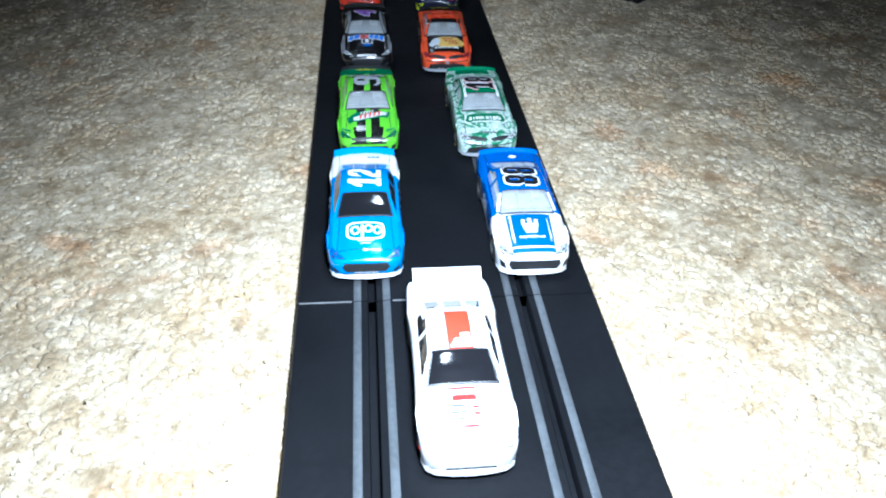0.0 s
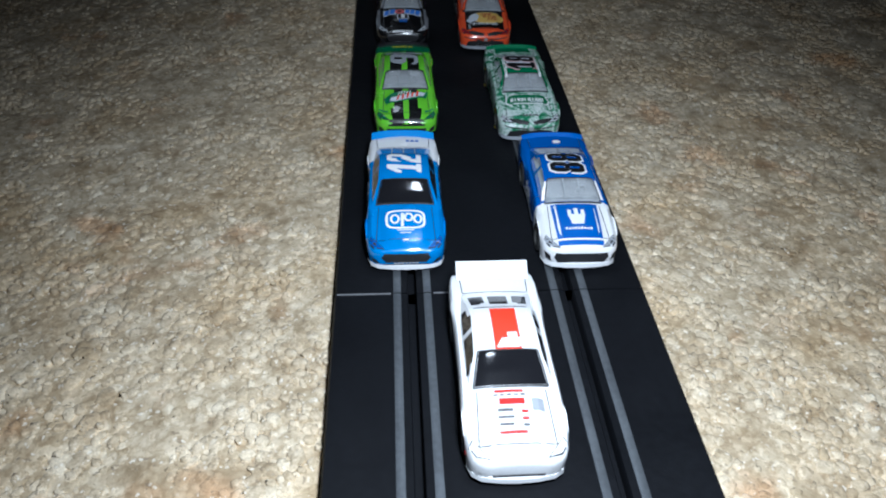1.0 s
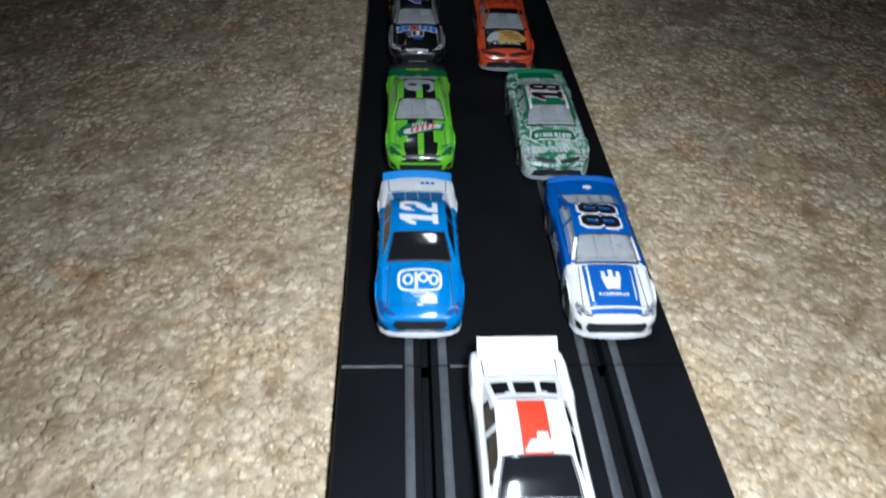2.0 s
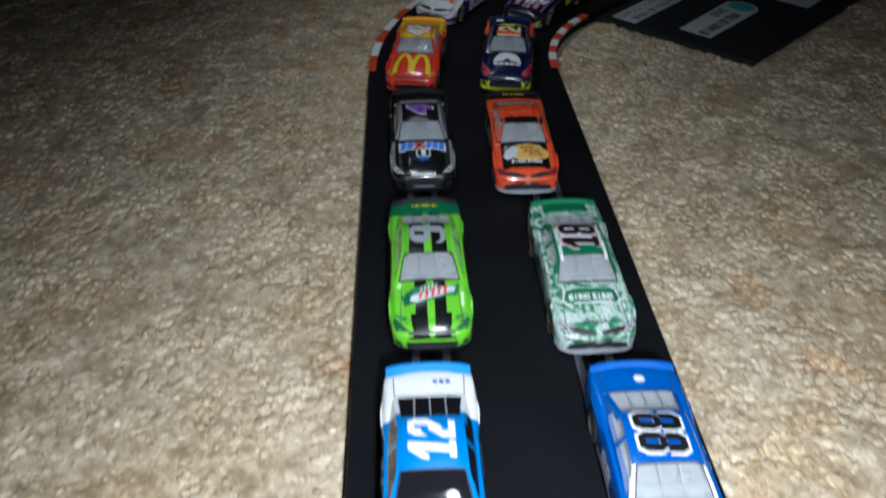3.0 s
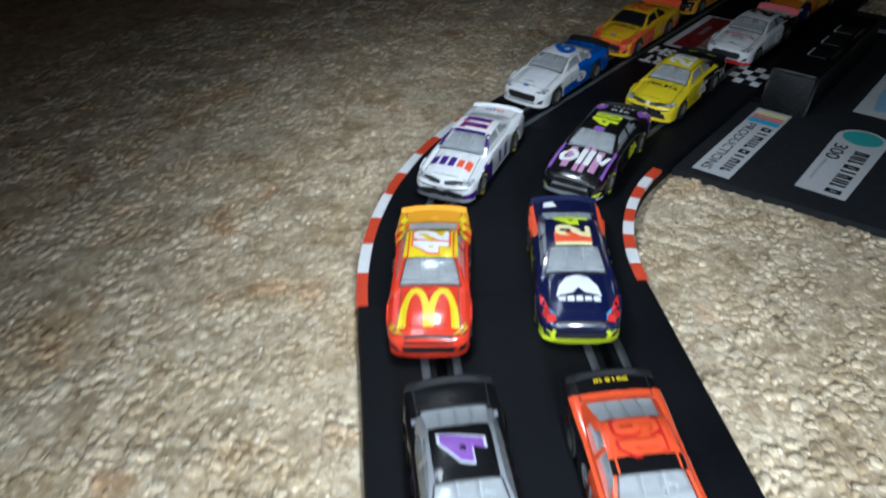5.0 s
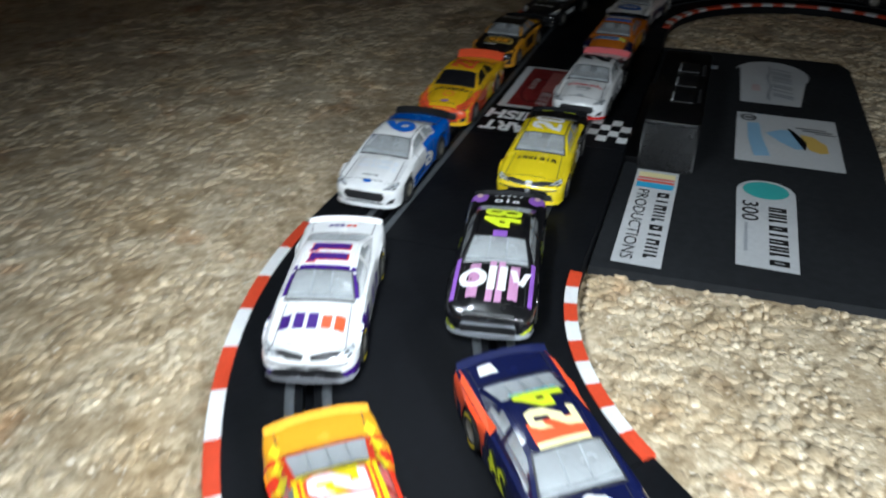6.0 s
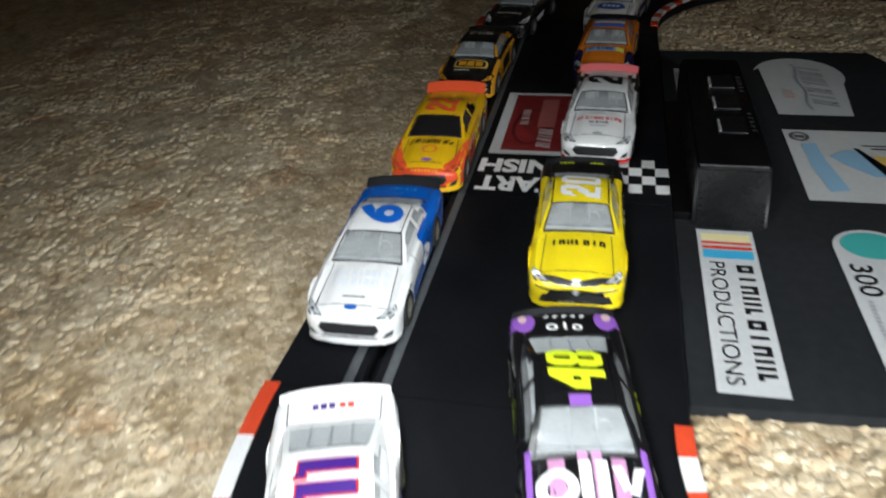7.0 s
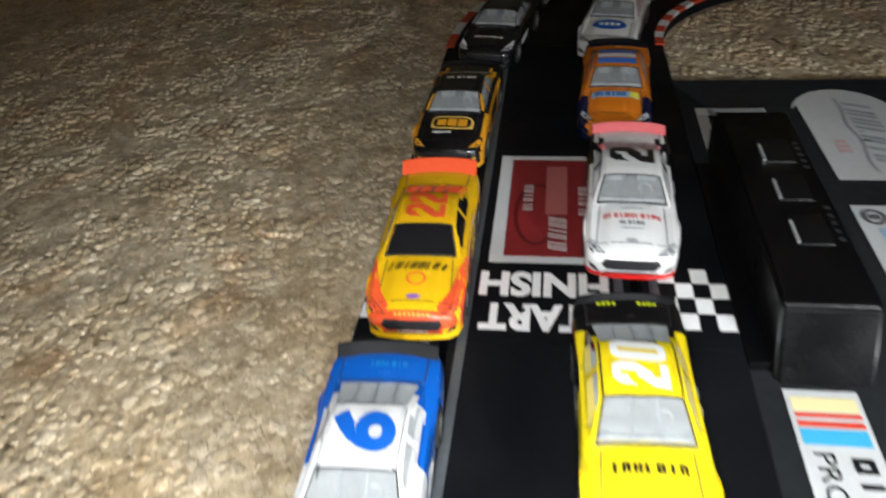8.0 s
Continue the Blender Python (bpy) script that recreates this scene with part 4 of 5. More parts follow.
def carpet_tufts():
    rng = np.random.default_rng(11)
    cell = 0.0034
    x, y = np.meshgrid(np.arange(-0.42, 0.52, cell), np.arange(-0.13, 0.98, cell), indexing="ij")
    x = (x + (rng.random(x.shape) - 0.5) * cell * 1.1).ravel()
    y = (y + (rng.random(y.shape) - 0.5) * cell * 1.1).ravel()
    d = track_distance(x, y)
    local = B.inverted()
    r, f = local[0][0] * x + local[0][1] * y + local[0][3], local[1][0] * x + local[1][1] * y + local[1][3]
    under = (r > 0.05) & (r < 0.176) & (f > 0.0135 + 0.057 * (r - 0.058)) & (f < 0.306)
    keep = (d > W + 0.0016) & (d < 0.36) & ~under & (rng.random(len(x)) > 0.05)
    x, y, d = x[keep], y[keep], d[keep]
    n = len(x)
    rings, sides = [(1.25, -0.0016), (1.0, -0.0002), (0.70, 0.0002), (0.34, 0.0003)], 6
    a = 0.0015 + 0.0019 * rng.random(n) ** 2
    b = a * (0.6 + 0.35 * rng.random(n))
    yaw, lean, way = rng.random(n) * math.pi, rng.random(n) * 0.7, rng.random(n) * 2 * math.pi
    z = CARPET_Z - 0.0007 + (rng.random(n) - 0.5) * 0.0008 + (value_noise(x, y, 0.016, 7) - 0.5) * 0.0018 + (value_noise(x, y, 0.0065, 8) - 0.5) * 0.0014
    out = []
    for k, (w, h) in enumerate(rings):
        for i in range(sides):
            t = 2 * math.pi * (i + 0.5 * (k % 2)) / sides
            u, v = a * w * math.cos(t), b * w * math.sin(t)
            sag = h + 0.0006 * (rng.random(n) - 0.5)
            px_ = x + u * np.cos(yaw) - v * np.sin(yaw) + np.cos(way) * lean * (h + 0.0020) + 0.0007 * (rng.random(n) - 0.5)
            py_ = y + u * np.sin(yaw) + v * np.cos(yaw) + np.sin(way) * lean * (h + 0.0020) + 0.0007 * (rng.random(n) - 0.5)
            out.append(np.stack([px_, py_, z + sag], -1))
    verts_ = np.stack(out, 1)
    per = len(rings) * sides
    quads_ = [(k * sides + i, k * sides + (i + 1) % sides, (k + 1) * sides + (i + 1) % sides, (k + 1) * sides + i) for k in range(len(rings) - 1) for i in range(sides)]
    top = (len(rings) - 1) * sides
    quads_ += [(top, top + 1, top + 2, top + 3), (top, top + 3, top + 4, top + 5)]
    faces = (np.array(quads_)[None] + (np.arange(n) * per)[:, None, None]).reshape(-1, 4)
    me = bpy.data.meshes.new("carpet_tufts")
    me.vertices.add(n * per), me.loops.add(faces.size), me.polygons.add(len(faces))
    me.vertices.foreach_set("co", verts_.astype(np.float32).ravel())
    me.loops.foreach_set("vertex_index", faces.astype(np.int32).ravel())
    me.polygons.foreach_set("loop_start", np.arange(0, faces.size, 4, dtype=np.int32))
    me.update(calc_edges=True)
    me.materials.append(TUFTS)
    me.shade_smooth()
    return tagged(new("carpet_tufts", me), "short curled beige wool tufts of the carpet", "carpet", kind="stuff")


carpet_tufts()

# glossy black power housing on the start piece
hx0, hx1, hf0, hf1 = 0.0640, 0.0900, 0.1085, 0.2335
hb = bmesh.new()
prof = [(hf0 - 0.003, CARPET_Z), (hf0 - 0.003, -0.0045), (hf0 + 0.006, 0.0165), (hf0 + 0.010, 0.0180), (hf1 - 0.006, 0.0180), (hf1, 0.0150), (hf1, CARPET_Z)]
sides_v = [[hb.verts.new((x, f, z)) for f, z in prof] for x in (hx0, hx1)]
for i in range(len(prof)):
    j = (i + 1) % len(prof)
    hb.faces.new((sides_v[0][i], sides_v[0][j], sides_v[1][j], sides_v[1][i]))
hb.faces.new(sides_v[0]), hb.faces.new(sides_v[1][::-1])
bmesh.ops.bevel(hb, geom=hb.edges[:], offset=0.0012, segments=2, affect="EDGES")
housing = thing("power_housing", B, "glossy black plastic power housing clipped to the track", "track housing")
part("case", hb, HOUSING, housing)
panel = bmesh.new()
pv = [panel.verts.new(p) for p in ((hx0 + 0.0012, hf0 - 0.0030, -0.0036), (hx1 - 0.0012, hf0 - 0.0030, -0.0036), (hx1 - 0.0012, hf0 + 0.0052, 0.0155), (hx0 + 0.0012, hf0 + 0.0052, 0.0155))]
panel.faces.new(pv)
part("front_panel", panel, mat("smoky_plastic", (0.003, 0.0033, 0.0036), rough=0.25, spec=0.12, vary=0.6, scale=60), housing, "smoky glossy sloping front panel", smooth=False)
part("side_flange", box_bm(W + 0.0002, hx0 + 0.001, 0.1102, 0.2202, CARPET_Z, -0.0004, 0.0006), HOUSING, housing)
for k in range(3):
    button = part("button", box_bm(0.0745, 0.0845, 0.141 + 0.024 * k, 0.157 + 0.024 * k, 0.0172, 0.0186, 0.0005), mat("button_plastic", (0.005, 0.005, 0.006), rough=0.40), housing, "dark square button")
    # silver strip stands for the glint along the button's left edge
    part("button_edge", box_bm(0.0739, 0.0748, 0.142 + 0.024 * k, 0.153 + 0.024 * k, 0.0174, 0.0188), CHROME, button, "bright worn button edge")
for g0 in (0.144, 0.186):
    for k in range(5):
        part("mark_bar", box_bm(0.0862, 0.0878, g0 + 0.0042 * k, g0 + 0.0012 + 0.0042 * k, 0.0172, 0.0182), mat("faded_print", (0.022, 0.022, 0.024), rough=0.6), housing, "tiny faded printed tick")
# raised bright lips of the sloping panel
for f, z in ((hf0 - 0.0032, -0.0040), (hf0 + 0.0055, 0.0162)):
    part("panel_lip", box_bm(hx0 + 0.001, hx1 - 0.001, f - 0.0004, f + 0.0004, z - 0.0004, z + 0.0004, 0.0002), mat("smoky_lip", (0.015, 0.016, 0.018), rough=0.3, spec=0.5), housing, "thin shiny panel lip")

# ---- the cars ----
def on_a(x, y, turn=0.0):
    return pose(x, y, 0.0004, 0, 0, turn)


ON = " on track"
race_car(on_a(-0.0016, -0.0444, 0.3), "white toy stock car with a red roof stripe" + ON, ["white", "black"], lambda x, y, z: 0, "white", "white", "dark",
         boxy=True, wing=True, nose="plain", headlights="white",
         decals=[("roof_stripe", rect(0.0003, 0.0050, 0.0080, 0.0175), "scarlet", "red roof stripe", 2), ("roof_mark", rect(0.0012, -0.0015, 0.0070, 0.0035, 0.001) + rect(0.002, 0.001, 0.003, 0.003), "white", "white mark on the stripe", 3),
                 ("hood_lettering", rect(-0.0010, -0.0158, 0.0085, 0.0010) + rect(-0.0004, -0.0196, 0.0074, 0.0022), "red", "red bar"), ("hood_lettering", rect(0.0030, -0.0232, 0.0020, 0.0010) + rect(0.0030, -0.0256, 0.0020, 0.0010) + rect(-0.0010, -0.0300, 0.0080, 0.0010), "red", "red bar"),
                 ("hood_lettering", bars(-0.0010, -0.0172, 0.0100, 0.0007, 5), "slate", "dark lettering bars"),
                 ("hood_lettering", rect(-0.0026, -0.0226, 0.0044, 0.0010) + rect(-0.0026, -0.0250, 0.0046, 0.0008) + rect(-0.0026, -0.0274, 0.0040, 0.0008) + rect(0.0030, -0.0278, 0.0018, 0.0008), "slate", "dark grey lettering bars"),
                 ("hood_patch", rect(0.0072, -0.0208, 0.0036, 0.0044), "grey", "grey patch")],
         sides=[("side_stripe", rect(-0.026, 0.0060, 0.012, 0.0012), "red", "red sill stripe")])

race_car(on_a(-0.0308, 0.0486, -0.1), "blue toy stock car with white tail and number 12" + ON, ["sky", "white", "black"],
         lambda x, y, z: 1 if (y > 0.0175 and z < 0.0185) or z < 0.0042 and y < -0.030 else 0, "sky", "white", "dark",
         blade=0.8, nose="hexagon", headlights="royal", number=("12", "white", None, 0.0150, 0.0138, 0.0060, 0.12),
         decals=[("hood_emblem", ring(0, -0.0235, 0.0076, 0.0052, 0.0009, 32, 0.5), "white", "white rounded frame"), ("hood_emblem", ring(-0.0040, -0.0235, 0.0019, 0.0026, 0.0009, 16) + rect(-0.0012, -0.0240, 0.0011, 0.0074) + ring(0.0012, -0.0226, 0.0019, 0.0024, 0.0009, 16) + ring(0.0047, -0.0235, 0.0018, 0.0026, 0.0009, 16), "white", "white rounded shapes", 2),
                 ("hood_lettering", rect(0, -0.0293, 0.0062, 0.0006) + rect(0, -0.0306, 0.0040, 0.0005), "pale", "pale lettering bars"),
                 ("hood_lettering", rect(0, -0.0340, 0.0020, 0.0008), "white", "small white badge"), ("tail_lettering", bars(0.004, 0.0320, 0.006, 0.0016, 3), "royal", "blue lettering bars")],
         sides=[side_text("12", "white"), ("side_stripe", rect(0.020, 0.0060, 0.030, 0.0024), "red", "red sill stripe")])

race_car(on_a(0.0352, 0.0476, -0.4), "blue and white toy stock car with number 88" + ON, ["royal", "white", "black"],
         lambda x, y, z: 1 if y < -0.0135 or (y < -0.004 and z > 0.0151 and abs(x) > 0.0095) else 0, "royal", "white", "clear",
         nose="wide", headlights="grey", number=("88", "black", "white", 0.0150, 0.0138, 0.0062, 0.08), decals=[("hood_panel", [[(-0.0092, -0.0148), (0.0092, -0.0148), (0.0086, -0.0368), (-0.0086, -0.0368)]], "royal", "blue bonnet panel", 1), ("hood_emblem", [[(-0.0035, -0.0215), (0.0035, -0.0215), (0.0022, -0.0270), (-0.0022, -0.0270)]] + rect(-0.0026, -0.0205, 0.0014, 0.003) + rect(0, -0.0202, 0.0016, 0.004) + rect(0.0026, -0.0205, 0.0014, 0.003), "white", "white eagle-like emblem", 2),
                 ("hood_lettering", bars(0, -0.0290, 0.0105, 0.0013, 9), "white", "white lettering bars"), ("hood_line", rect(0, -0.0345, 0.0190, 0.0008), "white", "thin white panel line", 2),
                 ("tail_emblem", ellipse(0.001, 0.0310, 0.0018, 0.0014), "white", "small white emblem")],
         sides=[side_text("88", "white"), ("side_stripe", rect(-0.005, 0.0045, 0.050, 0.0014), "white", "white sill stripe")])

race_car(on_a(-0.0287, 0.1445, 0.3), "bright green and black toy stock car with number 9" + ON, ["green", "black", "pine"],
         lambda x, y, z: 2 if (y > 0.0270) else 1 if (y < -0.0335 and 0.0010 < abs(x) < 0.0070) or (abs(x) < 0.0065 and abs(x) > 0.0012 and z > 0.0105) else 1 if (y > -0.004 and y < 0.0145 and 0.0012 < abs(x) < 0.0074) else 0, "black", "black", "clear",
         nose="slot", headlights="pine", number=("9", "grey", None, 0.0112, 0.0138, 0.0066, 0.1),
         decals=[("hood_emblem", [[(-0.0095, -0.0262), (-0.0105, -0.0215), (-0.0055, -0.0180), (0.0, -0.0168), (0.0060, -0.0178), (0.0112, -0.0160), (0.0096, -0.0215), (0.0030, -0.0238), (-0.0050, -0.0262)]], "pine", "dark green jagged emblem field", 1.5),
                 ("hood_emblem", [[(-0.0075, -0.0250), (-0.0070, -0.0225), (0.0095, -0.0172), (0.0085, -0.0205), (0.0020, -0.0232), (-0.0050, -0.0256)]], "pale", "pale jagged emblem band", 2.5),
                 ("hood_emblem", turned(bars(0, 0, 0.0120, 0.0040, 5, 0.0010, 0.45), 0.0010, -0.0212, 18), "scarlet", "red slanted strokes", 3.5),
                 ("hood_emblem", turned(bars(0, 0, 0.0070, 0.0026, 5, 0.0006, 0.4), -0.0005, -0.0188, 14), "white", "white slanted strokes", 3.5),
                 ("fender_mark", [[(s * 0.0085, -0.0315), (s * 0.0128, -0.0298), (s * 0.0132, -0.0310), (s * 0.0090, -0.0326)] for s in (-1, 1)], "pine", "dark fender mark"),
                 ("tail_lettering", bars(0, 0.0330, 0.0110, 0.0018, 8), "yellow", "yellow lettering bars"), ("roof_line", rect(-0.0084, 0.005, 0.0006, 0.020) + rect(0.0084, 0.005, 0.0006, 0.020), "black", "black roof line")],
         sides=[side_text("9", "black")])

race_car(on_a(0.0297, 0.1408, 0.4), "green and white camouflage toy stock car with number 18" + ON, ["camo", "pine", "pale"],
         lambda x, y, z: 1 if (-0.0035 < y < 0.0165 and z > 0.0190 and abs(x) < 0.0085) or (y > 0.0300 and abs(x) < 0.0085) or (abs(x) > 0.0088 and z > 0.0160 and y < 0.020) else 0, "pine", "grey", "clear",
         nose="vee", number=("18", "black", "rosy", 0.0162, 0.0140, 0.0066, 0.08), rims="yellow",
         decals=[("hood_panel", [[(-0.0090, -0.0252), (0.0090, -0.0252), (0.0108, -0.0225), (0.0095, -0.0172), (-0.0095, -0.0172), (-0.0108, -0.0225)]], "white", "white-edged bonnet panel"),
                 ("hood_panel", [[(-0.0086, -0.0246), (0.0086, -0.0246), (0.0102, -0.0223), (0.0090, -0.0178), (-0.0090, -0.0178), (-0.0102, -0.0223)]], "pine", "dark green bonnet panel", 2),
                 ("hood_lettering", bars(0, -0.0222, 0.0170, 0.0026, 10), "white", "white lettering bars", 3), ("hood_lettering", bars(0.0040, -0.0240, 0.0060, 0.0008, 5), "pale", "small pale bars", 3),
                 ("nose_lettering", bars(0, -0.0335, 0.0080, 0.0014, 5), "slate", "dark lettering bars"), ("roof_plate", rect(0, 0.0070, 0.0146, 0.0120, 0.0006), "pale", "pale number plate on the roof"), ("roof_line", rect(-0.0084, 0.004, 0.0012, 0.020) + rect(0.0084, 0.004, 0.0012, 0.020), "white", "white roof line")],
         sides=[side_text("18", "black")])

race_car(on_a(-0.0287, 0.2460, 0.6), "black and silver toy stock car with number 4" + ON, ["black", "silver"],
         lambda x, y, z: 1 if ((abs(x) > 0.0120 and z > 0.0080 and -0.0330 < y < -0.013) or (y < -0.004 and z > 0.0151) or (abs(x) > 0.0090 and z > 0.0150)) and y < 0.024 else 0, "black", "black", "clear",
         nose="hexagon", number=("4", "violet", "pale", 0.0085, 0.0120, 0.0060, 0.25), rims="yellow",
         decals=[("hood_lettering", bars(-0.0072, -0.0188, 0.0066, 0.0056, 2, 0.0004, 0.85) + bars(0.0062, -0.0188, 0.0090, 0.0056, 3, 0.0004, 0.82), "azure", "blue block letters", 3), ("hood_lettering", rect(-0.0072, -0.0188, 0.0074, 0.0064) + rect(0.0062, -0.0188, 0.0098, 0.0064), "pale", "pale outline of the letters", 1.5), ("hood_emblem", ring(-0.0014, -0.0190, 0.0028, 0.0026, 0.0014, 20), "coral", "red ring", 3),
                 ("hood_emblem", rect(0.0004, -0.0246, 0.0066, 0.0058), "pale", "white frame", 2), ("hood_emblem", rect(0.0004, -0.0246, 0.0054, 0.0047), "black", "black field", 3),
                 ("hood_number", place_bm(text_bm("1", 0.0020, 0.0042, 0.05), 0.0004, -0.0246), "white", "white number 1", 4),
                 ("hood_lettering", rect(0.0004, -0.0286, 0.0046, 0.0026), "royal", "small blue block"), ("nose_lettering", bars(0, -0.0376, 0.0115, 0.0013, 8), "white", "white lettering bars")],
         sides=[side_text("4", "violet")])

race_car(on_a(0.0199, 0.2420, -1.2), "orange and black toy stock car with number 19" + ON, ["orange", "black", "white"],
         lambda x, y, z: 1 if (abs(x) < 0.0118 - (y + 0.015) * -0.05 and -0.0325 < y < -0.0125) or y > 0.030 or (abs(x) > 0.0140 and y > 0.004) or (z > 0.0190 and -0.0045 < y < 0.0020) else 0, "black", "grey", "clear",
         nose="vee", headlights="maroon", number=("19", "orange", "red", 0.0140, 0.0125, 0.0078),
         decals=[("hood_emblem", ellipse(0.0014, -0.0220, 0.0098, 0.0064), "gold", "yellow oval emblem"), ("hood_emblem", [[(-0.0105, -0.0240), (-0.0085, -0.0195), (-0.0050, -0.0175), (-0.0030, -0.0205), (-0.0045, -0.0262), (-0.0085, -0.0272)]], "pale", "pale fish-like shape", 2),
                 ("hood_lettering", bars(0.0012, -0.0190, 0.0062, 0.0022, 6, 0.0004) + bars(0.0030, -0.0218, 0.0075, 0.0022, 6, 0.0004) + bars(0.0045, -0.0246, 0.0060, 0.0018, 6, 0.0004), "maroon", "dark red lettering bars", 3),
                 ("hood_lettering", bars(0.0005, -0.0288, 0.0150, 0.0020, 10), "white", "white lettering bars"), ("tail_lettering", bars(0, 0.0345, 0.0110, 0.0018, 6), "yellow", "yellow lettering bars")],
         sides=[side_text("19", "white")])

race_car(on_a(-0.0278, 0.3455, -8), "red and yellow toy stock car with number 42" + ON, ["scarlet", "amber", "yellow"],
         lambda x, y, z: 1 if y > 0.0265 else 2 if (z > 0.0193 and -0.0042 < y < 0.017) else (1 if (abs(x) > 0.013 and y > 0.012 and math.sin(y * 900) > 0.2) else 0), "amber", "scarlet", "clear",
         nose="slot", number=("42", "white", "scarlet", 0.0150, 0.0135, 0.0056, 0.08), headlights="amber",
         decals=[("hood_arch", [[(cx + 0.0060 * math.cos(a), -0.0345 + 0.0190 * math.sin(a)), (cx + 0.0060 * math.cos(b), -0.0345 + 0.0190 * math.sin(b)), (cx + 0.0031 * math.cos(b), -0.0345 + 0.0156 * math.sin(b)), (cx + 0.0031 * math.cos(a), -0.0345 + 0.0156 * math.sin(a))]
                                for cx in (-0.0049, 0.0049) for a, b in zip(np.linspace(0, math.pi, 13), np.linspace(0, math.pi, 13)[1:])], "yellow", "yellow double arch", 1.5),
                 ("rear_band", rect(0, 0.0138, 0.0150, 0.0006), "black", "thin black line"), ("quarter_diamond", [[(s * 0.0118, y - 0.0030), (s * 0.0136, y), (s * 0.0118, y + 0.0030), (s * 0.0104, y)] for s in (-1, 1) for y in (0.0165, 0.0225, 0.0285)], "yellow", "yellow diamonds on the rear quarter")],
         sides=[side_text("42", "white")])

race_car(on_a(0.0265, 0.3448, -8.7), "navy toy stock car with yellow bumper and number 24" + ON, ["navy", "lime", "orange"],
         lambda x, y, z: 1 if (z < 0.0068 and y < -0.030) else 2 if (abs(x) > 0.0142 and 0.012 < y and z > 0.006) else 1 if (abs(x) > 0.0150 and z < 0.0065 and abs(math.sin(y * 500)) > 0.3) else 0, "navy", "lime", "clear",
         nose="slot", rims="yellow", headlights="red",
         decals=[("hood_emblem", [[(-0.0082, -0.0262), (-0.0070, -0.0215), (-0.0040, -0.0168), (0, -0.0152), (0.0040, -0.0168), (0.0070, -0.0215), (0.0082, -0.0262), (0.0022, -0.0248), (0, -0.0222), (-0.0022, -0.0248)]], "white", "white dome emblem"),
                 ("hood_lettering", bars(0, -0.0278, 0.0155, 0.0026, 5, 0, 0.8), "white", "white lettering bars"), ("roof_number", place_bm(block_number("4", 0.0068, 0.0132, 0, 0.1), 0.0002, 0.0122, 90), "lime", "yellow-green number 4 of 24", 3), ("roof_number", place_bm(block_number("2", 0.0068, 0.0132, 0, 0.1), 0.0002, 0.0048, 90), "butter", "cream number 2 of 24", 3), ("roof_patch", rect(0, 0.0012, 0.0140, 0.0066), "orange", "orange roof band"), ("roof_patch", rect(0, -0.0026, 0.0136, 0.0018), "butter", "cream roof band", 2), ("tail_lettering", bars(0, 0.0166, 0.0130, 0.0018, 8), "ice", "pale lettering bars"), ("quarter_stripe", [[(s * 0.0122, 0.010), (s * 0.0140, 0.010), (s * 0.0144, 0.034), (s * 0.0130, 0.036)] for s in (-1, 1)], "orange", "orange quarter stripe"), ("nose_mark", rect(-0.0105, -0.0358, 0.0030, 0.0030) + rect(0.0105, -0.0358, 0.0026, 0.0030), "red", "red nose marks", 2),
                 ("fender_flame", [[(s * 0.0100, -0.0350), (s * 0.0140, -0.0290), (s * 0.0140, -0.0240), (s * 0.0118, -0.0290)] for s in (-1, 1)], "red", "red flame"),
                 ("fender_flame", [[(s * 0.0088, -0.0362), (s * 0.0100, -0.0345), (s * 0.0110, -0.0310), (s * 0.0090, -0.0335)] for s in (-1, 1)], "cyan", "blue flame"), ("roof_lettering", bars(0, 0.0160, 0.0130, 0.0016, 9, 0.0003, 0.8), "teal", "teal lettering bars", 3), ("tail_emblem", [[(-0.0090, 0.0300), (-0.0035, 0.0300), (-0.0045, 0.0345), (-0.0085, 0.0340)]], "white", "white tail emblem")],
         sides=[side_text("24", "lime")])

race_car(on_a(0.0023, 0.4425, -30.5), "white toy stock car with purple trim and number 11" + ON, ["white", "purple", "black"],
         lambda x, y, z: 1 if (y < -0.010 and abs(x) > 0.0125 and z < 0.0125 and y > -0.022) or (z > 0.0192 and -0.0062 < y < -0.0018) or (y < -0.030 and z < 0.0060) or (y < -0.0040 and z > 0.0151 and abs(x) > 0.0098) else 0, "white", "silver", "clear",
         nose="vee", rims="yellow",
         decals=[("roof_number_border", [q for y in (0.0030, 0.0092) for q in rect(0.0004, y, 0.0132, 0.0040) + rect(-0.0052, y - 0.0028, 0.0030, 0.0016)], "red", "red border of the number"),
                 ("roof_number", [q for y in (0.0030, 0.0092) for q in rect(0.0004, y, 0.0122, 0.0031) + rect(-0.0052, y - 0.0023, 0.0021, 0.0015)], "purple", "purple number 11 on the roof", 2),
                 ("hood_lettering", bars(-0.0046, -0.0240, 0.0128, 0.0068, 3, 0, 0.72), "purple", "purple block letters"), ("hood_lettering", bars(0.0060, -0.0242, 0.0080, 0.0066, 2, 0, 0.76), "orange", "orange block letters"),
                 ("tail_lettering", bars(-0.0025, 0.0320, 0.0060, 0.0018, 3), "purple", "purple lettering bars"), ("tail_lettering", bars(0.0030, 0.0320, 0.0040, 0.0018, 2), "scarlet", "orange lettering bars")],
         sides=[side_text("11", "purple"), ("side_flash", rect(-0.020, 0.0105, 0.016, 0.0030, 0.002), "purple", "purple side flash")])

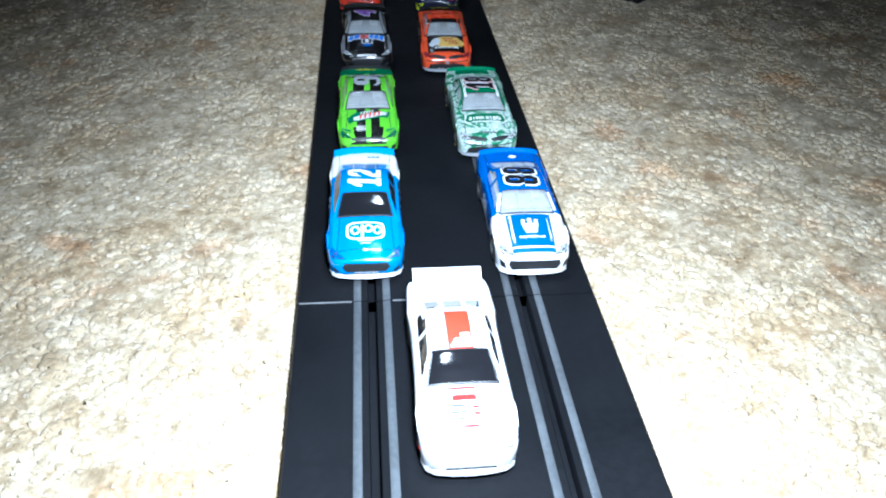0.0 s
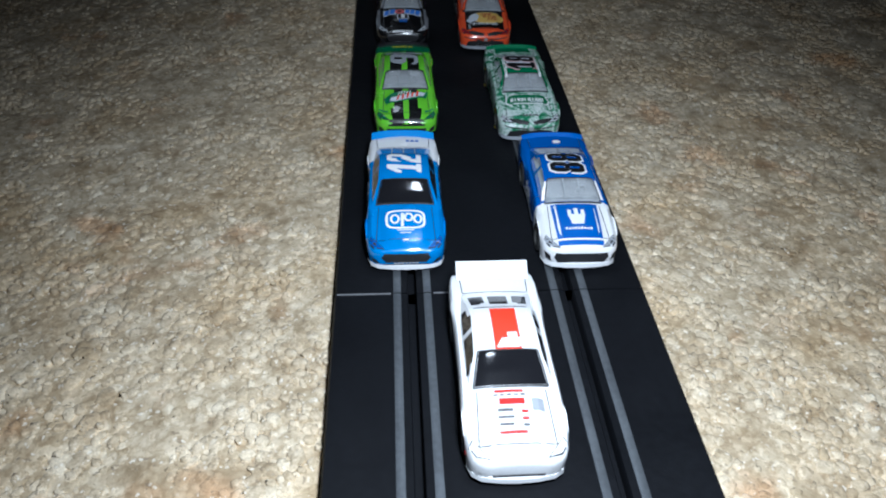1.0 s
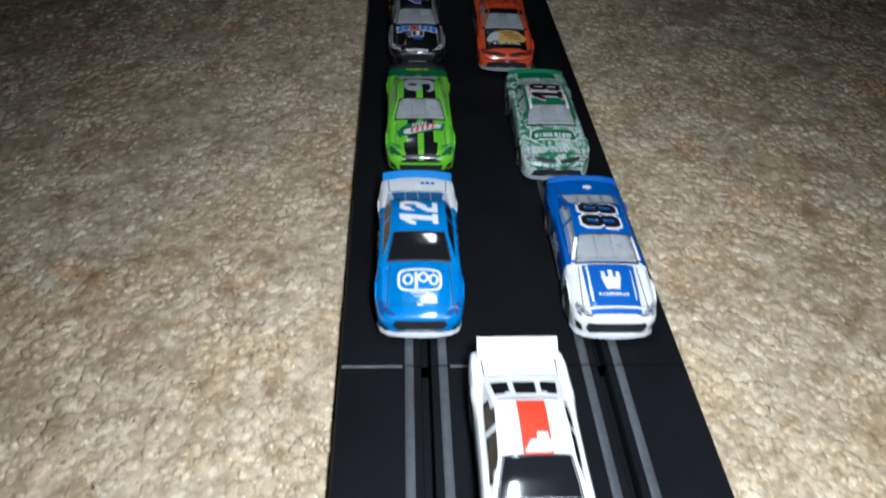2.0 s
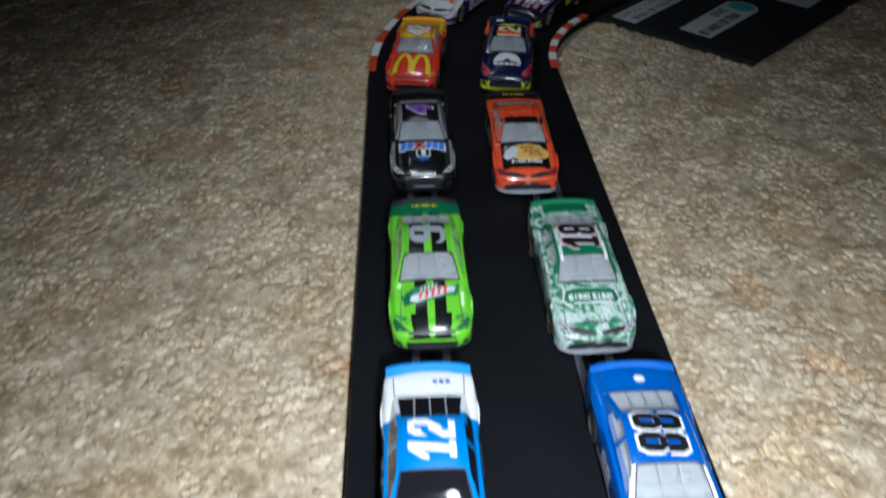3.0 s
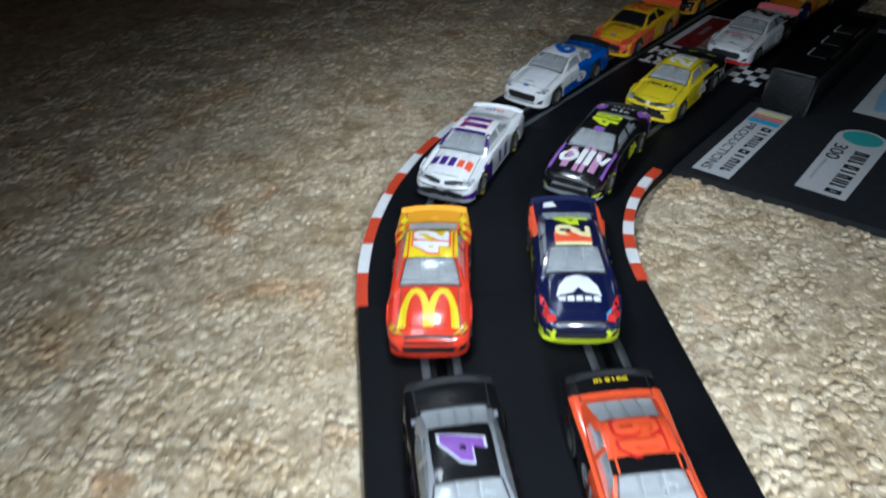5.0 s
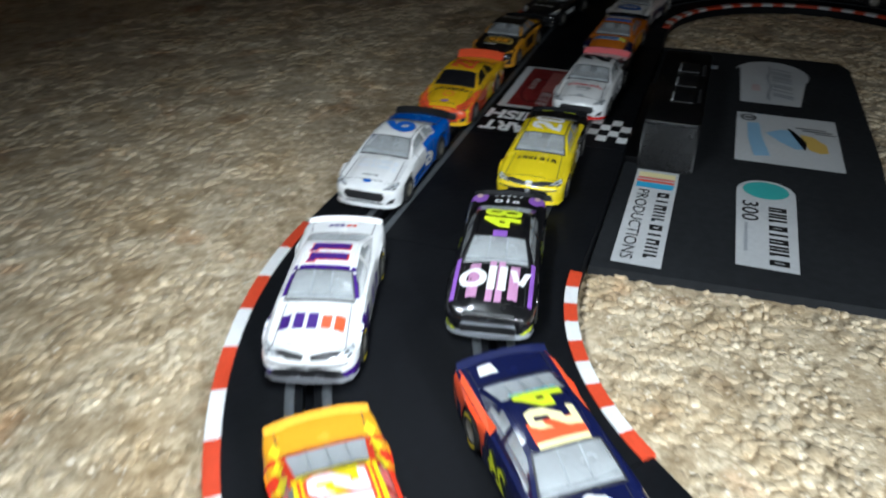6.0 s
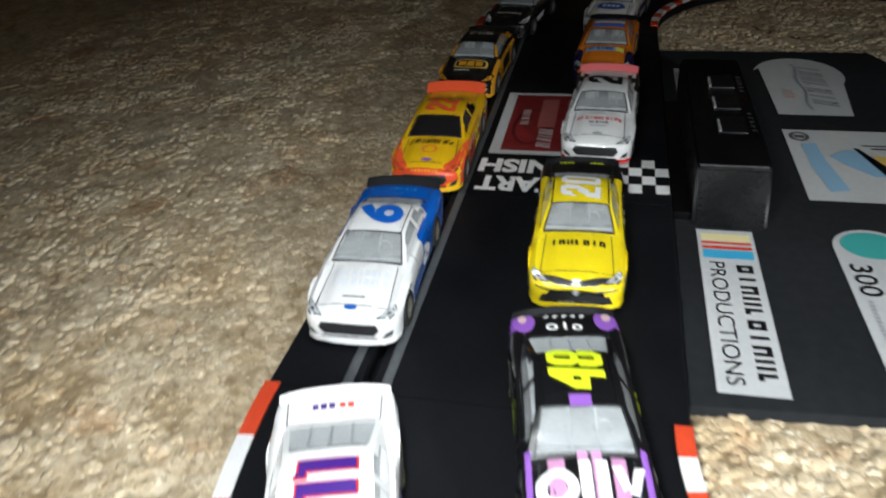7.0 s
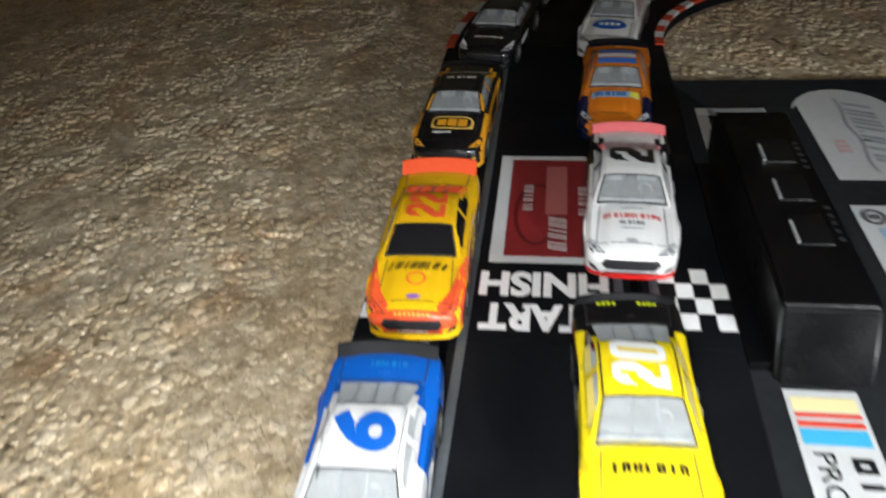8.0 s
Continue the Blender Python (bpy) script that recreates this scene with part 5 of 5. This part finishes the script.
race_car(on_a(0.0635, 0.4340, -36.7), "black toy stock car with purple tail and number 48" + ON, ["black", "violet", "grey"],
         lambda x, y, z: 1 if (abs(x) > 0.0125 and (y > 0.030 or (-0.028 < y < -0.016 and 0.006 < z < 0.0105))) else 2 if (z < 0.0070 and y < -0.034 and abs(x) < 0.0090) else 0, "black", "grey", "clear",
         nose="slot", number=("48", "lime", None, 0.0150, 0.0132, 0.0078, 0.1), rims="lime", headlights=False, corners="lime",
         decals=[("hood_band", rect(-0.0066, -0.0232, 0.0036, 0.0170) + rect(-0.0008, -0.0232, 0.0022, 0.0200) + rect(0.0022, -0.0232, 0.0022, 0.0200) + rect(0.0068, -0.0232, 0.0032, 0.0170), "mauve", "pale violet bonnet stripes"),
                 ("hood_lettering", ring(-0.0068, -0.0225, 0.0046, 0.0050, 0.0024, 20) + rect(-0.0006, -0.0218, 0.0026, 0.0126) + rect(0.0030, -0.0218, 0.0026, 0.0126)
                  + [[(0.0050, -0.0172), (0.0074, -0.0172), (0.0086, -0.0222), (0.0068, -0.0236)], [(0.0100, -0.0172), (0.0122, -0.0172), (0.0100, -0.0240), (0.0080, -0.0240)]], "white", "large white rounded shapes", 2),
                 ("fender_line", rect(-0.0126, -0.0230, 0.0014, 0.0210) + rect(0.0126, -0.0230, 0.0014, 0.0210), "violet", "violet shoulder line"), ("roof_band", rect(0, -0.0022, 0.0050, 0.0032), "violet", "violet roof band"), ("tail_lettering", ring(-0.0035, 0.0300, 0.0016, 0.0014, 0.0006, 12) + rect(0.0, 0.0302, 0.0008, 0.0034) + ring(0.0032, 0.0296, 0.0014, 0.0013, 0.0006, 12) + bars(0, 0.0345, 0.0120, 0.0012, 5, 0.0004, 0.4), "white", "white marks"), ("quarter_patch", ellipse(-0.0108, 0.0328, 0.0030, 0.0044, 16) + ellipse(0.0108, 0.0328, 0.0030, 0.0044, 16), "violet", "violet tail corner"), ("quarter_patch", ellipse(-0.0112, 0.0340, 0.0012, 0.0018, 12) + ellipse(0.0112, 0.0340, 0.0012, 0.0018, 12), "rosy", "pale spot on the tail corner", 2)],
         sides=[side_text("48", "lime")])

race_car(on_b(-0.0389, 0.0545, 1.5, 0.0004), "white toy stock car with blue rear and number 6" + ON, ["white", "blue", "black"],
         lambda x, y, z: 1 if (y > 0.0175 + (0.004 if abs(x) < 0.01 else 0) and z < 0.0190) or (abs(x) > 0.0128 and y > 0.001 and z < 0.0150) or (abs(x) > 0.0140 and z < 0.007 and y > -0.020) else 0, "black", "white", "clear",
         blade=0.95, nose="hexagon", number=("6", "blue", None, 0.0120, 0.0155, 0.0060, 0.2),
         decals=[("hood_lettering", bars(0, -0.0200, 0.0180, 0.0028, 9) + bars(0.0005, -0.0240, 0.0175, 0.0028, 9), "pale", "pale blue lettering bars"), ("hood_line", rect(0, -0.0305, 0.0070, 0.0005), "black", "thin bonnet slot"),
                 ("hood_badge", ellipse(0, -0.0345, 0.0020, 0.0009), "royal", "small blue oval badge"), ("tail_lettering", bars(0.001, 0.0325, 0.0100, 0.0020, 7), "sky", "pale lettering bars"), ("roof_line", rect(-0.0083, 0.0040, 0.0004, 0.0200) + rect(0.0083, 0.0050, 0.0004, 0.0180) + rect(-0.0096, 0.0080, 0.0004, 0.0090), "black", "thin black roof groove"), ("roof_dot", ring(0.0030, 0.0055, 0.0016, 0.0018, 0.0006, 14), "pale", "pale ring", 4),
                 ("roof_line", rect(-0.0088, 0.0050, 0.0005, 0.0180) + rect(0.0088, 0.0050, 0.0005, 0.0180), "black", "dark roof line")],
         sides=[side_text("6", "white")])

race_car(on_b(0.0243, 0.0800, 2, 0.0004), "yellow and black toy stock car with number 20" + ON, ["yellow", "black", "white"],
         lambda x, y, z: 1 if y > 0.0240 or (abs(x) > 0.0098 and z > 0.0151 and y > 0.0060) or (abs(x) > 0.0138 and y > 0.004 and z < 0.0145) or (y < -0.0355 and z < 0.0075 and abs(x) < 0.009) else 0, "black", "yellow", "clear",
         nose="vee", number=("20", "white", None, 0.0160, 0.0132, 0.0064, 0.12),
         decals=[("hood_lettering", bars(0, -0.0205, 0.0175, 0.0026, 7), "black", "black lettering bars"), ("tail_lettering", bars(-0.0055, 0.0345, 0.0055, 0.0016, 4) + bars(0.0055, 0.0345, 0.0055, 0.0016, 4), "lime", "yellow lettering bars"),
                 ("roof_line", rect(-0.0092, 0.0060, 0.0005, 0.0190) + rect(0.0092, 0.0060, 0.0005, 0.0190), "black", "dark roof line"), ("nose_badge", ellipse(0, -0.0375, 0.0018, 0.0010), "white", "small silver badge"),
                 ("roof_lettering", bars(0, 0.0142, 0.0110, 0.0010, 8), "black", "small dark lettering bars")],
         sides=[side_text("20", "white")])

race_car(on_b(-0.0382, 0.1485, 1, 0.0004), "yellow toy stock car with red sides and number 22" + ON, ["sun", "orange", "black"],
         lambda x, y, z: 1 if (abs(x) > 0.0138 and z < 0.0112 and y < 0.0) or (abs(x) > 0.0145 and z < 0.0100) or (y < -0.0362 and z > 0.0055) else 0, "orange", "sun", "dark",
         blade=1.35, nose="hexagon", headlights="orange", number=("22", "orange", None, 0.0150, 0.0128, 0.0062, 0.05),
         decals=[("hood_lettering", bars(0, -0.0192, 0.0185, 0.0032, 8, 0.0006), "black", "black lettering bars"), ("fender_flame", [[(s * 0.0147, -0.0105), (s * 0.0136, -0.0150), (s * 0.0122, -0.0215), (s * 0.0103, -0.0290), (s * 0.0072, -0.0352), (s * 0.0080, -0.0372), (s * 0.0128, -0.0366), (s * 0.0144, -0.0330), (s * 0.0148, -0.0250)] for s in (-1, 1)], "orange", "red curved flank print"), ("hood_emblem", ring(0, -0.0248, 0.0030, 0.0028, 0.0006, 20), "orange", "orange ring emblem"),
                 ("hood_badge", ellipse(0, -0.0320, 0.0022, 0.0009), "violet", "small blue oval badge"), ("nose_lettering", bars(0, -0.0378, 0.0110, 0.0008, 8), "amber", "amber lettering bars")],
         sides=[side_text("22", "yellow")])

race_car(on_b(0.0287, 0.1800, -2.5, 0.0004), "white toy stock car with red splitter and number 2" + ON, ["white", "black", "red"],
         lambda x, y, z: 1 if (abs(x) > 0.0130 and y > 0.012) or (abs(x) > 0.0095 and y > 0.004 and z > 0.0150) else 0, "coral", "red", "clear",
         blade=1.0, nose="hexagon", number=("2", "black", None, 0.0105, 0.0150, 0.0085, 0.1),
         decals=[("hood_lettering", bars(0, -0.0212, 0.0185, 0.0022, 11), "red", "red lettering bars"), ("hood_lettering", bars(0, -0.0245, 0.0080, 0.0018, 6), "slate", "grey lettering bars"), ("hood_line", rect(0, -0.0172, 0.0075, 0.0006) + rect(0, -0.0272, 0.007, 0.0006), "grey", "thin line"),
                 ("hood_badge", ellipse(0, -0.0325, 0.0020, 0.0008), "grey", "small oval badge")],
         sides=[side_text("2", "white")])

race_car(on_b(-0.0386, 0.2470, -2.5, 0.0004), "black and yellow toy stock car behind the red sticker", ["black", "amber", "grey"],
         lambda x, y, z: 1 if (abs(x) > 0.0134 and z < 0.0140 and y < 0.024) or (y < -0.0375 and z < 0.0065) or (abs(x) > 0.0098 and z > 0.0150) else 0, "black", "amber", "clear", headlights="amber",
         decals=[("hood_emblem", ring(0.0005, -0.0225, 0.0088, 0.0046, 0.0011, 24, 0.5), "gold", "yellow frame"), ("hood_emblem", bars(0.0005, -0.0225, 0.0130, 0.0050, 3, 0, 0.86), "amber", "yellow block letters"),
                 ("hood_lettering", bars(-0.003, -0.0292, 0.0080, 0.0012, 6), "white", "white lettering bars"), ("roof_lettering", bars(0, 0.0080, 0.0130, 0.0022, 6), "white", "white lettering bars")],
         sides=[("door_panel", rect(0.0, 0.0090, 0.018, 0.0060), "black", "black door panel")])

race_car(on_b(0.0283, 0.2705, -3.5, 0.0004), "orange and navy toy stock car beside the board", ["tangerine", "navy", "cyan"],
         lambda x, y, z: 1 if (abs(x) > 0.0108 and y < -0.020) or (z < 0.0075 and y > 0.010) or y > 0.031 else 0, "black", "navy", "clear",
         decals=[("hood_lettering", rect(0.0, -0.0205, 0.0195, 0.0046), "ice", "pale blue band"), ("hood_lettering", rect(0.0078, -0.0205, 0.0040, 0.0046), "citron", "yellow block", 2), ("hood_lettering", bars(-0.002, -0.0205, 0.0130, 0.0032, 6), "royal", "blue lettering bars", 2),
                 ("roof_band", rect(0, 0.0015, 0.0170, 0.0050), "azure", "blue roof band"), ("roof_band", rect(0, 0.0068, 0.0165, 0.0040), "white", "white roof band"), ("roof_band", rect(0, 0.0115, 0.0160, 0.0040), "azure", "blue roof band")],
         sides=[("door_panel", rect(0.003, 0.0085, 0.020, 0.0065), "amber", "orange door panel")])

race_car(on_b(-0.0277, 0.3460, -10, 0.0004), "black toy stock car with a silver windscreen", ["black", "grey", "white"],
         lambda x, y, z: 1 if (y < -0.004 and z > 0.0151) else 0, "black", "black", "clear",
         decals=[("hood_lettering", bars(0, -0.0270, 0.0150, 0.0016, 9), "white", "white lettering bars"), ("fender_flash", [[(s * 0.0095, -0.0350), (s * 0.0135, -0.0320), (s * 0.0135, -0.0270), (s * 0.0105, -0.0320)] for s in (-1, 1)], "white", "white fender flash")],
         sides=[("side_flash", rect(-0.012, 0.0080, 0.020, 0.0030, 0.002), "white", "white side flash")])

race_car(on_b(0.0326, 0.3550, -11, 0.0004), "white toy stock car with a blue oval on its bonnet", ["white", "navy", "black"],
         lambda x, y, z: 1 if (abs(x) > 0.0145 and -0.01 < y < 0.02 and z < 0.010) or (z > 0.0195 and y > 0.002) else 0, "white", "white", "clear",
         decals=[("hood_emblem", ellipse(0, -0.0230, 0.0085, 0.0050), "royal", "blue oval emblem"), ("hood_emblem", bars(0, -0.0230, 0.0110, 0.0030, 4), "white", "white lettering bars", 2)],
         sides=[("side_flash", rect(0.0, 0.0085, 0.030, 0.0040, 0.003), "navy", "navy side flash")])
race_car(on_bend(60, -0.027), "red toy stock car on the far bend", ["red", "black", "white"], lambda x, y, z: 1 if y > 0.03 else 0, "red", "black", "clear",
         decals=[("hood_emblem", bars(0, -0.0230, 0.0120, 0.0040, 4), "white", "white block letters")])
race_car(on_bend(104, -0.027), "yellow and black toy stock car on the far bend", ["yellow", "black", "white"], lambda x, y, z: 1 if abs(x) > 0.0125 and z < 0.012 else 0, "black", "black", "clear",
         decals=[("hood_emblem", bars(0, -0.0230, 0.0120, 0.0040, 4), "black", "black block letters")])
race_car(on_bend(28, 0.029), "bronze and brown toy stock car on the far bend", ["gold", "black", "white"], lambda x, y, z: 1 if y > 0.02 or z > 0.0195 else 0, "black", "gold", "clear",
         decals=[("hood_emblem", bars(0, -0.0230, 0.0120, 0.0040, 4), "black", "dark block letters")])
